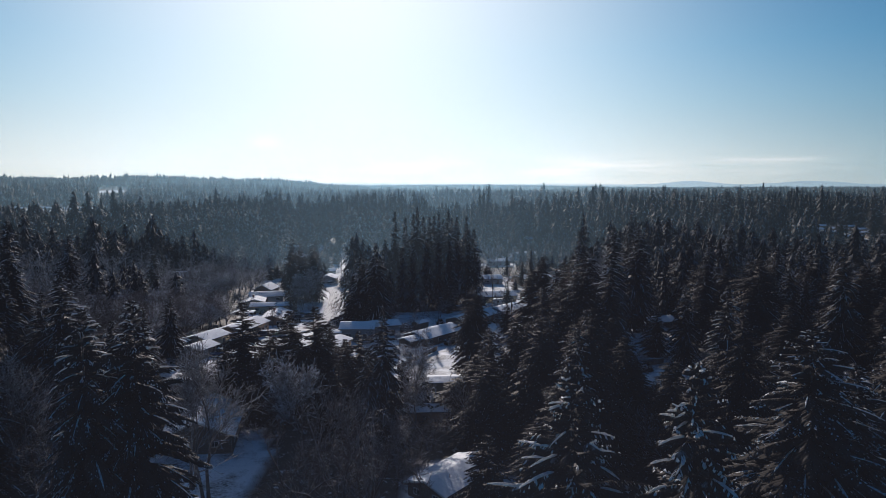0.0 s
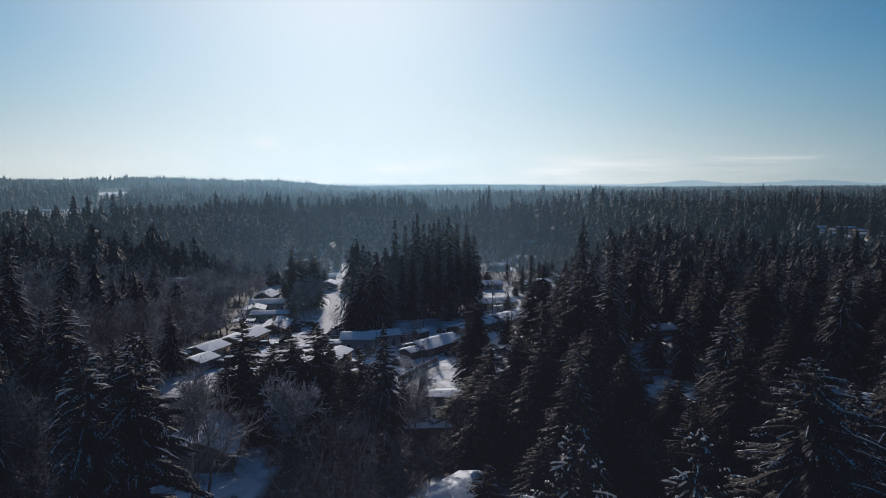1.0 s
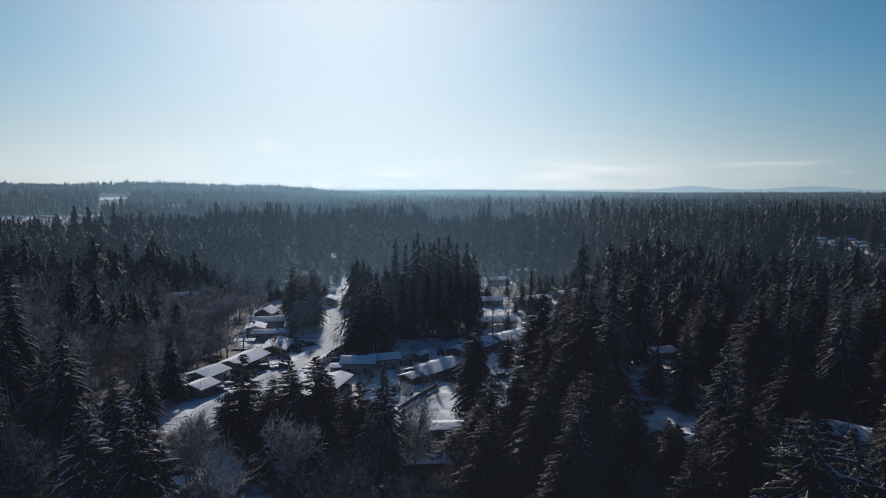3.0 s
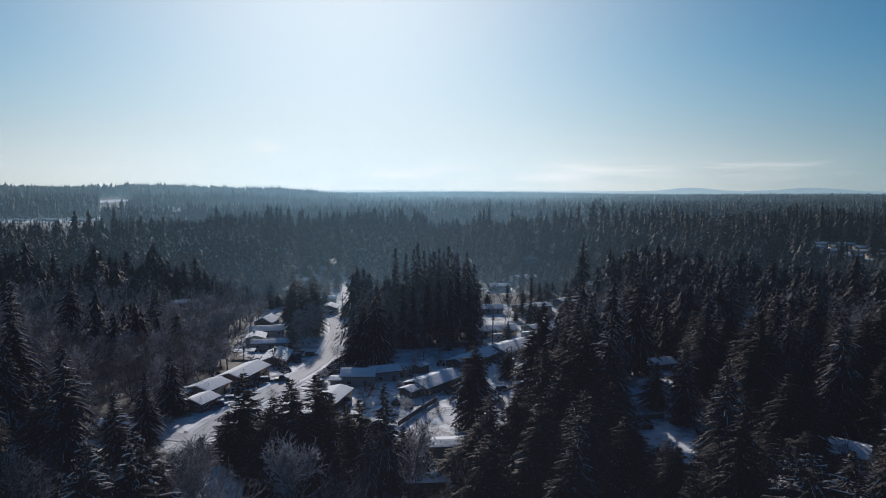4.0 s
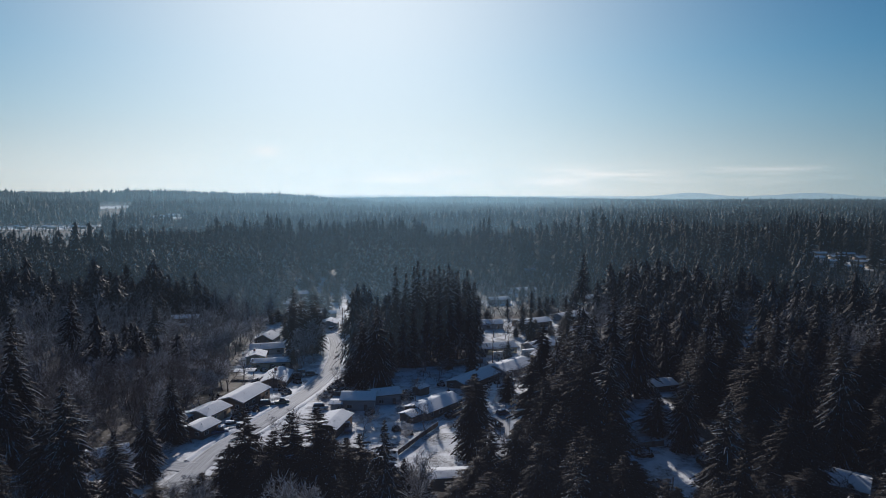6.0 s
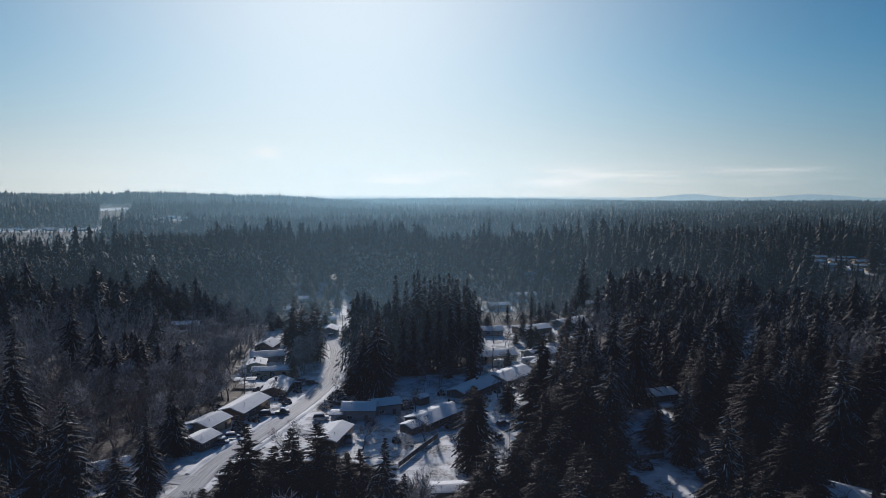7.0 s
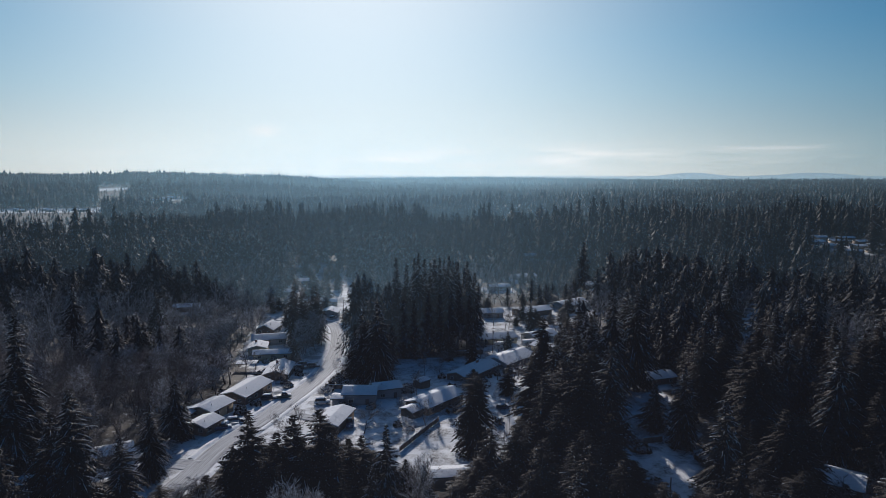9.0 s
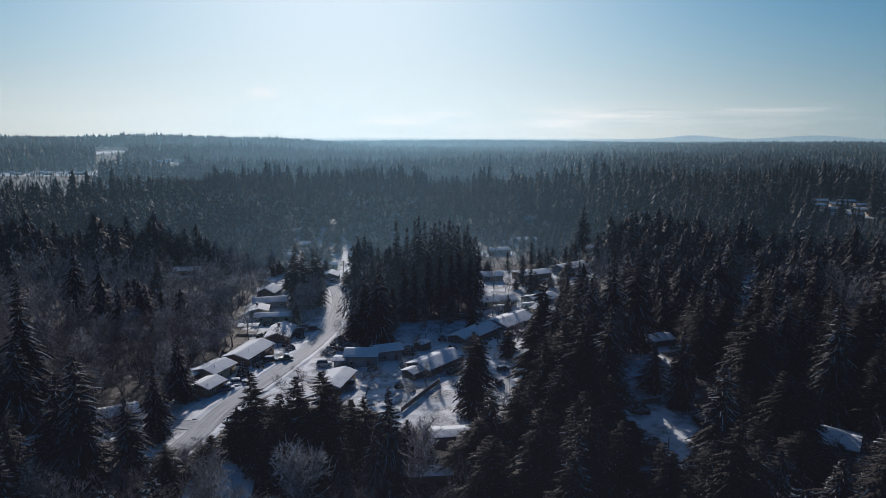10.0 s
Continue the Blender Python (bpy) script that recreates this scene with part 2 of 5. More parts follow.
def paint(name, c):
    m = plain(name, c, 0.35, 0.0, 0.06, 2)
    m.node_tree.nodes["Principled BSDF"].inputs["Coat Weight"].default_value = 0.4
    return m


CAR_PAINT = {k: paint(k + "_car_paint", c) for k, c in dict(
    white=(0.7, 0.7, 0.7), black=(0.03, 0.03, 0.035), red=(0.25, 0.03, 0.03), silver=(0.4, 0.41, 0.43),
    blue=(0.05, 0.08, 0.16), green=(0.05, 0.09, 0.06)).items()}


# ---- mesh helpers ----
def mesh_of(name, v, f, mats, smooth=False, index=None):
    """A mesh from an array of points and an array of triangles."""
    v, f = np.asarray(v, np.float32).reshape(-1, 3), np.asarray(f, np.int32).reshape(-1, 3)
    me = bpy.data.meshes.new(name)
    me.vertices.add(len(v))
    me.vertices.foreach_set("co", v.ravel())
    me.loops.add(len(f) * 3)
    me.loops.foreach_set("vertex_index", f.ravel())
    me.polygons.add(len(f))
    me.polygons.foreach_set("loop_start", np.arange(0, len(f) * 3, 3, dtype=np.int32))
    me.polygons.foreach_set("loop_total", np.full(len(f), 3, np.int32))
    if smooth:
        me.polygons.foreach_set("use_smooth", np.ones(len(f), bool))
    for mat in (mats if isinstance(mats, (list, tuple)) else [mats]):
        me.materials.append(mat)
    if index is not None:
        me.polygons.foreach_set("material_index", np.asarray(index, np.int32))
    me.update(calc_edges=True)
    return me


class Soup:
    """Points and triangles gathered piece by piece."""

    def __init__(self):
        self.v, self.f, self.n = [], [], 0

    def add(self, v, f):
        v, f = np.asarray(v, float).reshape(-1, 3), np.asarray(f, int).reshape(-1, 3)
        self.v.append(v)
        self.f.append(f + self.n)
        self.n += len(v)
        return self

    def quad(self, a, b, c, d):
        return self.add([a, b, c, d], [[0, 1, 2], [0, 2, 3]])

    def box(self, x0, x1, y0, y1, z0, z1, bevel=0.0):
        b = bevel
        xs, ys = (x0, x1), (y0, y1)
        if b <= 0:
            v = [(x, y, z) for z in (z0, z1) for y in ys for x in xs]
            return self.add(v, [[0, 2, 3], [0, 3, 1], [4, 5, 7], [4, 7, 6], [0, 1, 5], [0, 5, 4], [2, 6, 7], [2, 7, 3], [0, 4, 6], [0, 6, 2], [1, 3, 7], [1, 7, 5]])
        rings = [(z0, b), (z0 + b, 0), (z1 - b, 0), (z1, b)]
        v = []
        for z, s in rings:
            v += [(x0 + s + b, y0 + s, z), (x1 - s - b, y0 + s, z), (x1 - s, y0 + s + b, z), (x1 - s, y1 - s - b, z),
                  (x1 - s - b, y1 - s, z), (x0 + s + b, y1 - s, z), (x0 + s, y1 - s - b, z), (x0 + s, y0 + s + b, z)]
        return self.rings(v, 8, 4, True)

    def rings(self, v, n, m, caps=False):
        """m rings of n points each, skinned in order."""
        f = []
        for k in range(m - 1):
            for i in range(n):
                a, b2 = k * n + i, k * n + (i + 1) % n
                f += [[a, b2, b2 + n], [a, b2 + n, a + n]]
        if caps:
            for i in range(1, n - 1):
                f += [[0, i + 1, i], [(m - 1) * n, (m - 1) * n + i, (m - 1) * n + i + 1]]
        return self.add(v, f)

    def tube(self, points, radii, n=6, caps=True):
        v = []
        pts = [np.asarray(q, float) for q in points]
        for k, (q, r) in enumerate(zip(pts, radii)):
            d = pts[min(k + 1, len(pts) - 1)] - pts[max(k - 1, 0)]
            d = d / (np.linalg.norm(d) + 1e-9)
            side = np.cross(d, (0.31, 0.9, 0.2) if abs(d[2]) > 0.7 else (0, 0, 1.0))
            side = side / (np.linalg.norm(side) + 1e-9)
            up = np.cross(side, d)
            v += [q + r * (math.cos(a) * side + math.sin(a) * up) for a in np.arange(n) * 2 * math.pi / n]
        return self.rings(v, n, len(pts), caps)

    def mesh(self, name, mats, smooth=False):
        return mesh_of(name, np.concatenate(self.v), np.concatenate(self.f), mats, smooth)

    def arrays(self):
        return np.concatenate(self.v), np.concatenate(self.f)


def part(name, me, parent, label="", m=None):
    """A mesh as a part under a thing or a part."""
    ob = new(name, me)
    ob.parent = parent
    if m is not None:
        ob.matrix_basis = m
    return tagged(ob, label) if label else ob


def thing(name, label, category, m, group=""):
    ob = new(name)
    ob.empty_display_size = 0.3
    ob.matrix_basis = m
    return tagged(ob, label, category, group)


# ---- conifers ----
def conifer_arrays(rng, height=30.0, radius=4.6, levels=40, per=6, twigs=12, droop=0.35, clear=0.08, snow=0.4, ragged=0.25, plump=1.0, limb_snow=1.9, hang=1.15, power=0.8):
    """Needles and settled snow of a conifer that stands at the origin: two pairs of arrays."""
    n = levels * per
    lev = np.repeat(np.arange(levels), per)
    h = clear + (1 - clear) * (lev + rng.random(n)) / levels
    h = np.clip(h + rng.normal(size=n) * 0.012, clear * 0.6, 0.985)
    z = h * height
    shape = np.minimum((1 - h) ** power * plump, 1.0 - 0.25 * (h < 0.25 + clear) * (0.25 + clear - h) / 0.25)
    length = radius * shape * (1 - ragged * rng.random(n)) * (1 + 0.3 * (rng.random(n) > 0.9)) + 0.12
    az = rng.random(n) * 2 * math.pi
    length = length * (1 + 0.22 * np.sin(2 * az + rng.random() * 6) * np.sin(h * 11 + rng.random() * 6) + 0.16 * np.sin(5 * az + 23 * h + rng.random() * 6))
    rise = 0.55 * h ** 2 - 0.12 + 0.1 * rng.normal(size=n)
    dr = droop * (1.15 - 0.6 * h) * (0.7 + 0.6 * rng.random(n))
    out = np.stack([np.cos(az), np.sin(az), np.zeros(n)], 1)
    side = np.stack([-np.sin(az), np.cos(az), np.zeros(n)], 1)

    def spine(s):
        return out[:, None, :] * (length[:, None] * s)[:, :, None] + np.array([0, 0, 1.0]) * (z[:, None] + length[:, None] * (rise[:, None] * s - dr[:, None] * s * s))[:, :, None]

    s = np.clip((np.arange(twigs)[None, :] + rng.random((n, twigs))) / twigs, 0.06, 1.0)
    base = spine(s)
    sgn = np.where((np.arange(twigs) % 2 == 0)[None, :], 1.0, -1.0) * np.ones((n, 1))
    ln = (0.20 + 0.45 * (1 - s) * (0.3 + s) * 2) * (0.75 + 0.5 * rng.random((n, twigs))) * np.maximum(length[:, None] * 0.42, 0.55)
    fwd = 0.75 + 0.3 * rng.random((n, twigs))
    d = out[:, None, :] * fwd[:, :, None] + side[:, None, :] * (sgn * (0.55 + 0.3 * rng.random((n, twigs))))[:, :, None]
    d[:, :, 2] -= (0.4 + 0.6 * rng.random((n, twigs))) * (0.5 + droop)
    d /= np.linalg.norm(d, axis=2, keepdims=True)
    w = np.cross(d, np.array([0, 0, 1.0]))
    w /= np.linalg.norm(w, axis=2, keepdims=True)
    wid = ln * 0.23
    tip = base + d * ln[:, :, None]
    mid = base + d * (ln * 0.45)[:, :, None]
    left = mid + w * wid[:, :, None] - np.array([0, 0, 1.0]) * (wid * hang)[:, :, None]
    right = mid - w * wid[:, :, None] - np.array([0, 0, 1.0]) * (wid * hang)[:, :, None]
    v = np.stack([base, left, tip, right], 2).reshape(-1, 3)
    q = np.arange(len(v) // 4)[:, None] * 4
    f = np.concatenate([q + [0, 2, 1], q + [0, 3, 2]])
    # the limb itself, a strip
    sp = spine(np.tile(np.array([0.0, 0.55]), (n, 1)))
    bw = (0.06 + 0.06 * length)[:, None]
    tri = np.stack([sp[:, 0] + side * bw, sp[:, 0] - side * bw, sp[:, 1] * 0.5 + sp[:, 1] * 0.5], 1)
    f = np.concatenate([f, np.arange(3 * n).reshape(-1, 3) + len(v)])
    v = np.concatenate([v, tri.reshape(-1, 3)])
    # the dense dark inside
    core = 5
    cz, ca = np.linspace(0.7, clear + 0.06, core + 1), np.arange(9) * 6.2832 / 9
    for i in range(core):
        zt, zl = cz[i] * height, cz[i + 1] * height - 0.04 * height
        R = radius * min(1.0, (1 - cz[i + 1]) ** 0.8 * plump) * 0.36 * (1 - 0.4 * ragged)
        rim = R * np.where(np.arange(9) % 2 == 0, 1.15, 0.6) * (0.85 + 0.3 * rng.random(9))
        ring = np.stack([np.cos(ca + i) * rim, np.sin(ca + i) * rim, zl - rim * droop * 0.6], 1)
        f = np.concatenate([f, np.array([[0, 1 + j, 1 + (j + 1) % 9] for j in range(9)]) + len(v)])
        v = np.concatenate([v, np.array([[0, 0, zt]]), ring])
    # snow: lumps along the limbs and pads on the twigs
    sv, sf = np.zeros((0, 3)), np.zeros((0, 3), int)
    if snow > 0:
        pick = rng.random((n, twigs)) < snow * 1.7 * (0.15 + 0.85 * (rng.random((n, 1)) < 0.5)) * (0.2 + 1.4 * s * s) * np.minimum(1.0, length / 3.0)[:, None]
        k = np.flatnonzero(pick.ravel())
        B, T, W, Lw = base.reshape(-1, 3)[k], d.reshape(-1, 3)[k], w.reshape(-1, 3)[k], ln.ravel()[k]
        lift = np.array([0, 0, 1.0])
        s0 = 0.05 + 0.6 * rng.random(len(k))
        s1 = s0 + (0.16 + 0.24 * rng.random(len(k))) / np.maximum(Lw, 0.5)
        th = 0.04 + 0.05 * rng.random(len(k))
        ww = 0.05 + 0.05 * rng.random(len(k))
        p0 = B + T * (Lw * s0)[:, None] + lift * 0.03
        p1 = B + T * (Lw * s1)[:, None] - lift * 0.02
        pm = (p0 + p1) / 2
        l_ = pm + W * ww[:, None] - lift * 0.03
        r_ = pm - W * ww[:, None] - lift * 0.03
        top = pm + lift * th[:, None]
        sv = np.stack([p0, l_, p1, r_, top], 1).reshape(-1, 3)
        q = np.arange(len(k))[:, None] * 5
        sf = np.concatenate([q + [0, 4, 1], q + [1, 4, 2], q + [2, 4, 3], q + [3, 4, 0]])
        # thick rolls of snow along some limbs
        m = np.flatnonzero(rng.random(n) < snow * limb_snow)
        if len(m):
            k5 = 6
            s0 = 0.2 + 0.5 * rng.random(len(m))
            ss = s0[:, None] + (1.0 - s0)[:, None] * np.linspace(0, 1, k5)[None, :]
            full = np.zeros((n, k5))
            full[m] = ss
            c = spine(full)[m]
            fat = (0.035 + 0.010 * length[m])[:, None] * (0.3 + 1.0 * rng.random((len(m), k5))) * np.array([0.3, 1, 1.1, 1, 0.8, 0.15])
            sd = side[m][:, None, :]
            A = c + sd * fat[:, :, None] - lift * 0.02
            Bq = c + lift * (fat * 0.9 + 0.03)[:, :, None]
            C = c - sd * fat[:, :, None] - lift * 0.02
            rv = np.stack([A, Bq, C], 2).reshape(len(m), k5 * 3, 3)
            rf = []
            for i in range(k5 - 1):
                for j in range(2):
                    a_ = i * 3 + j
                    rf += [[a_, a_ + 1, a_ + 4], [a_, a_ + 4, a_ + 3]]
            rf = np.array(rf)
            sf = np.concatenate([sf, (rf[None] + (np.arange(len(m)) * k5 * 3)[:, None, None]).reshape(-1, 3) + len(sv)])
            sv = np.concatenate([sv, rv.reshape(-1, 3)])
    return (v, f), (sv, sf)


def trunk_soup(rng, height, r):
    s = Soup()
    ks = np.linspace(0, 1, 7)
    bend = rng.normal(size=2) * 0.15
    s.tube([(bend[0] * k * k, bend[1] * k * k, k * height * 0.97 - (0.6 if k == 0 else 0)) for k in ks], [r * (1 - 0.93 * k) * (1.25 if k == 0 else 1) for k in ks], 8)
    return s


CONIFERS = {}
KINDS = {
    # height, radius, levels, per, twigs, droop, clear, snow, ragged, plump
    "spruce": (30, 6.0, 42, 9, 24, 0.66, 0.05, 0.17, 0.34, 1.35),
    "laden": (30, 6.6, 46, 9, 44, 0.42, 0.04, 0.24, 0.4, 1.9),
    "cedar": (30, 5.6, 42, 10, 20, 0.72, 0.02, 0.008, 0.34, 1.55),
    "fir": (33, 5.0, 38, 10, 20, 0.5, 0.22, 0.09, 0.42, 1.35),
    "young": (18, 4.6, 34, 9, 17, 0.30, 0.03, 0.018, 0.36, 1.45),
    "timber": (30, 5.4, 32, 9, 14, 0.6, 0.06, 0.03, 0.36, 1.5),
}
LABELS = {
    "spruce": "tall dark spruce with snow streaks on drooping branches",
    "laden": "big fir with thick snow lying on its branches",
    "cedar": "dense dark cedar with hardly any snow on it",
    "fir": "tall fir with a high crown and bare lower trunk",
    "young": "young dark conifer with upturned branches and little snow",
    "timber": "dark green fir with snow-dusted drooping branches",
}


def conifer_template(kind, variant):
    H, R, lev, per, tw, droop, clear, snow, rag, plump = KINDS[kind]
    rng = np.random.default_rng(100 * list(KINDS).index(kind) + variant)
    (v, f), (sv, sf) = conifer_arrays(rng, H, R * (0.93 + 0.14 * rng.random()), lev, per, tw, droop, clear, snow, rag, plump, hang=0.6 if kind == "laden" else 1.15, power={"cedar": 0.62, "timber": 0.7, "fir": 0.7, "young": 0.72}.get(kind, 0.8))
    mat = M_CEDAR if kind in ("cedar", "young") else M_FIR
    return [("trunk", trunk_soup(rng, H, 0.36 * H / 30 + 0.06).mesh(kind + "_trunk", M_BARK, True)),
            ("crown", mesh_of(kind + "_crown", v, f, mat)),
            ("snow_cover", mesh_of(kind + "_snow", sv, sf, M_TREE_SNOW, True))]


def conifer(kind, x, y, top, radius, variant=0, turn=0.0, group="conifers"):
    """A conifer at (x, y) whose tip is at the height top."""
    key = (kind, variant)
    H, R = KINDS[kind][:2]
    z = gz(x, y) - 0.1
    sz, sr = (top - z) / H, radius / R
    m = Matrix.LocRotScale((x, y, z), Euler((0, 0, radians(turn))), (sr, sr, sz))
    if key not in CONIFERS:
        CONIFERS[key] = conifer_template(kind, variant)
    ob = thing("conifer", LABELS[kind], "tree", m, group)
    for name, me in CONIFERS[key]:
        tagged(part(name, me, ob), kind="" if name == "trunk" else "stuff")
    return ob


# ---- bare broadleaf trees ----
def bare_soup(rng, height=16.0, spread=6.0, limbs=6, subs=6, twigs=6, fine=4, thick=1.0, low=0.25, stems=1):
    wood, spray = Soup(), Soup()

    def grow(p, d, ln, r, seg, up):
        pts, q = [np.array(p)], np.array(p, float)
        d = np.array(d, float)
        for k in range(seg):
            d = d + rng.normal(size=3) * 0.16 + np.array([0, 0, up])
            d /= np.linalg.norm(d)
            q = q + d * ln / seg
            pts.append(q.copy())
        return pts

    def off(d, angle):
        a = rng.normal(size=3)
        a -= d * a.dot(d)
        a /= np.linalg.norm(a) + 1e-9
        return d * math.cos(angle) + a * math.sin(angle)

    for stem in range(stems):
        lean = np.array([rng.normal() * 0.12 * stems, rng.normal() * 0.12 * stems, 1.0])
        t = grow((rng.normal() * 0.3 * (stems - 1), rng.normal() * 0.3 * (stems - 1), -0.4), lean, height * 0.72, 0.02 * height, 6, 0.05)
        tr = 0.0125 * height * min(thick, 1.1)
        wood.tube(t, [tr * (1.3 if k == 0 else 1 - 0.13 * k) for k in range(7)], 7)
        for i in range(limbs):
            u = low + (0.98 - low) * (i + rng.random() * 0.6) / limbs
            k = min(5, int(u * 6))
            base = t[k] + (t[k + 1] - t[k]) * (u * 6 - k)
            td = (t[k + 1] - t[k]) / np.linalg.norm(t[k + 1] - t[k])
            d = off(td, radians(rng.uniform(35, 62) - 18 * u))
            L = spread * rng.uniform(0.85, 1.15) * (1.15 - 0.45 * u)
            lr = tr * 0.42 * (1 - 0.5 * u)
            limb = grow(base, d, L, lr, 5, 0.13)
            wood.tube(limb, [lr * (1 - 0.15 * j) for j in range(6)], 4, False)
            for j in range(subs):
                w = 0.25 + 0.75 * (j + rng.random() * 0.8) / subs
                w = min(w, 0.99)
                kk = int(w * 5)
                b2 = limb[kk] + (limb[min(kk + 1, 5)] - limb[kk]) * (w * 5 - kk)
                d2 = off((limb[-1] - limb[0]) / L, radians(rng.uniform(25, 60)))
                L2 = L * rng.uniform(0.32, 0.55) * (1.2 - 0.5 * w)
                r2 = max(lr * 0.42 * (1 - 0.4 * w), 0.022 * thick)
                br = grow(b2, d2, L2, r2, 3, 0.1)
                wood.tube(br, [r2, r2 * 0.8, r2 * 0.6, r2 * 0.35], 3, False)
                for t3 in range(twigs):
                    w3 = 0.2 + 0.8 * rng.random()
                    k3 = min(2, int(w3 * 3))
                    b3 = br[k3] + (br[k3 + 1] - br[k3]) * (w3 * 3 - k3)
                    d3 = off((br[-1] - br[0]) / L2, radians(rng.uniform(20, 65)))
                    L3 = L2 * rng.uniform(0.35, 0.7) + 0.3
                    r3 = 0.018 * thick
                    tw = grow(b3, d3, L3, r3, 2, 0.08)
                    spray.tube([tw[0], tw[2]], [r3 * 1.2, r3 * 0.5], 3, False)
                    for t4 in range(fine):
                        b4 = tw[0] + (tw[2] - tw[0]) * rng.uniform(0.2, 1.0)
                        d4 = off(d3, radians(rng.uniform(20, 60)))
                        e4 = b4 + d4 * (0.35 + 0.45 * rng.random()) + np.array([0, 0, 0.05])
                        wv = np.cross(d4, rng.normal(size=3))
                        wv *= 0.02 * thick / (np.linalg.norm(wv) + 1e-9)
                        spray.add([b4 - wv, b4 + wv, e4 + wv * 0.4, e4 - wv * 0.4], [[0, 1, 2], [0, 2, 3]])
    return wood, spray


BARE = {}
BARE_KINDS = {
    # height, spread, limbs, subs, twigs, fine, thick, low, stems
    "maple": (20, 8.0, 8, 7, 6, 3, 1.7, 0.34, 2),
    "round": (15, 6.5, 13, 8, 7, 4, 1.9, 0.22, 1),
    "thicket": (16, 5.0, 5, 5, 5, 3, 1.5, 0.15, 3),
    "alder": (15, 5.0, 10, 4, 5, 1, 1.8, 0.2, 1),
    "shrub": (5, 2.6, 8, 4, 4, 2, 0.9, 0.05, 2),
}
BARE_LABELS = {
    "maple": "bare maple with two dark trunks and frosted branches",
    "round": "bare round-crowned tree, its twigs white with frost",
    "thicket": "bare many-stemmed tree with thin frosted twigs",
    "alder": "slender bare alder, grey with frost, in the wood",
    "shrub": "low bare shrub dusted with snow in the yard",
}


def bare_tree(kind, x, y, top, spread, variant=0, turn=0.0, group="bare trees"):
    key = (kind, variant)
    H, S = BARE_KINDS[kind][:2]
    if key not in BARE:
        rng = np.random.default_rng(7000 + 100 * list(BARE_KINDS).index(kind) + variant)
        wood, spray = bare_soup(rng, *BARE_KINDS[kind])
        hi = max(float(v[:, 2].max()) for v in spray.v)
        dark = kind in ("thicket", "alder")
        BARE[key] = (hi, [("trunk", wood.mesh(kind + "_wood", M_TWIG_DARK if dark else M_MAPLE, True)),
                          ("twig_crown", spray.mesh(kind + "_twigs", M_TWIG_DARK if dark else M_FROST if kind == "maple" else M_TWIG))])
    hi, parts = BARE[key]
    z = gz(x, y)
    sz, sr = (top - z) / hi, spread / S
    ob = thing("shrub" if kind == "shrub" else "bare_tree", BARE_LABELS[kind], "shrub" if kind == "shrub" else "tree",
               Matrix.LocRotScale((x, y, z), Euler((0, 0, radians(turn))), (sr, sr, sz)), group)
    for name, me in parts:
        tagged(part(name, me, ob), kind="" if name == "trunk" else "stuff")
    return ob


# ---- ground ----
def spaced(lo, hi, near_lo, near_hi, step, grow):
    a = list(np.arange(near_lo, near_hi + 0.01, step))
    s = step
    while a[-1] < hi:
        s *= grow
        a.append(min(hi, a[-1] + s))
    s = step
    while a[0] > lo:
        s *= grow
        a.insert(0, max(lo, a[0] - s))
    return np.array(a)


def build_ground():
    xs, ys = spaced(-4900, 4900, -120, 120, 2.0, 1.09), spaced(-700, 4960, 60, 330, 2.0, 1.07)
    X, Y = np.meshgrid(xs, ys)
    Z = land(X, Y)
    lump = np.array([noise.noise((x * 0.11, y * 0.11, 0)) * 0.35 + noise.noise((x * 0.5, y * 0.5, 3)) * 0.1 for x, y in zip(X.ravel(), Y.ravel())]).reshape(X.shape)
    Z = Z + lump * np.clip(road_distance(X, Y) / 8 - 0.6, 0.05, 1)
    v = np.stack([X, Y, Z], 2).reshape(-1, 3)
    nx, ny = len(xs), len(ys)
    i = (np.arange(ny - 1)[:, None] * nx + np.arange(nx - 1)[None, :]).ravel()
    f = np.concatenate([np.stack([i, i + 1, i + nx + 1], 1), np.stack([i, i + nx + 1, i + nx], 1)])
    me = mesh_of("ground", v, f, M_GROUND, True)
    brush = np.array([0.0 if is_open(x, y) else 1.0 for x, y in zip(X.ravel(), Y.ravel())], np.float32)
    me.attributes.new("brush", "FLOAT", "POINT").data.foreach_set("value", brush)
    ob = new("ground", me)
    tagged(ob, "snow-covered ground with brown undergrowth showing through", "ground", kind="structure")


ROAD = [(-66, 98), (-61, 112), (-57, 130), (-55.5, 150), (-51, 167), (-47.5, 183), (-44.5, 205), (-42.6, 232), (-44.2, 258), (-47.5, 282), (-51.5, 298), (-58, 306), (-70, 309), (-90, 312)]


def polyline(points, step=1.5):
    pts = np.array(points, float)
    seg = np.linalg.norm(np.diff(pts, axis=0), axis=1)
    t = np.concatenate([[0], np.cumsum(seg)])
    u = np.arange(0, t[-1], step)
    x, y = np.interp(u, t, pts[:, 0]), np.interp(u, t, pts[:, 1])
    k = np.ones(9) / 9
    xs, ys = np.convolve(np.pad(x, 4, "edge"), k, "valid"), np.convolve(np.pad(y, 4, "edge"), k, "valid")
    return np.stack([xs, ys], 1)


LINE = polyline(ROAD)


def road_distance(X, Y):
    d = np.full(np.shape(X), 1e9)
    for x, y in LINE[::4]:
        d = np.minimum(d, np.hypot(X - x, Y - y))
    return d


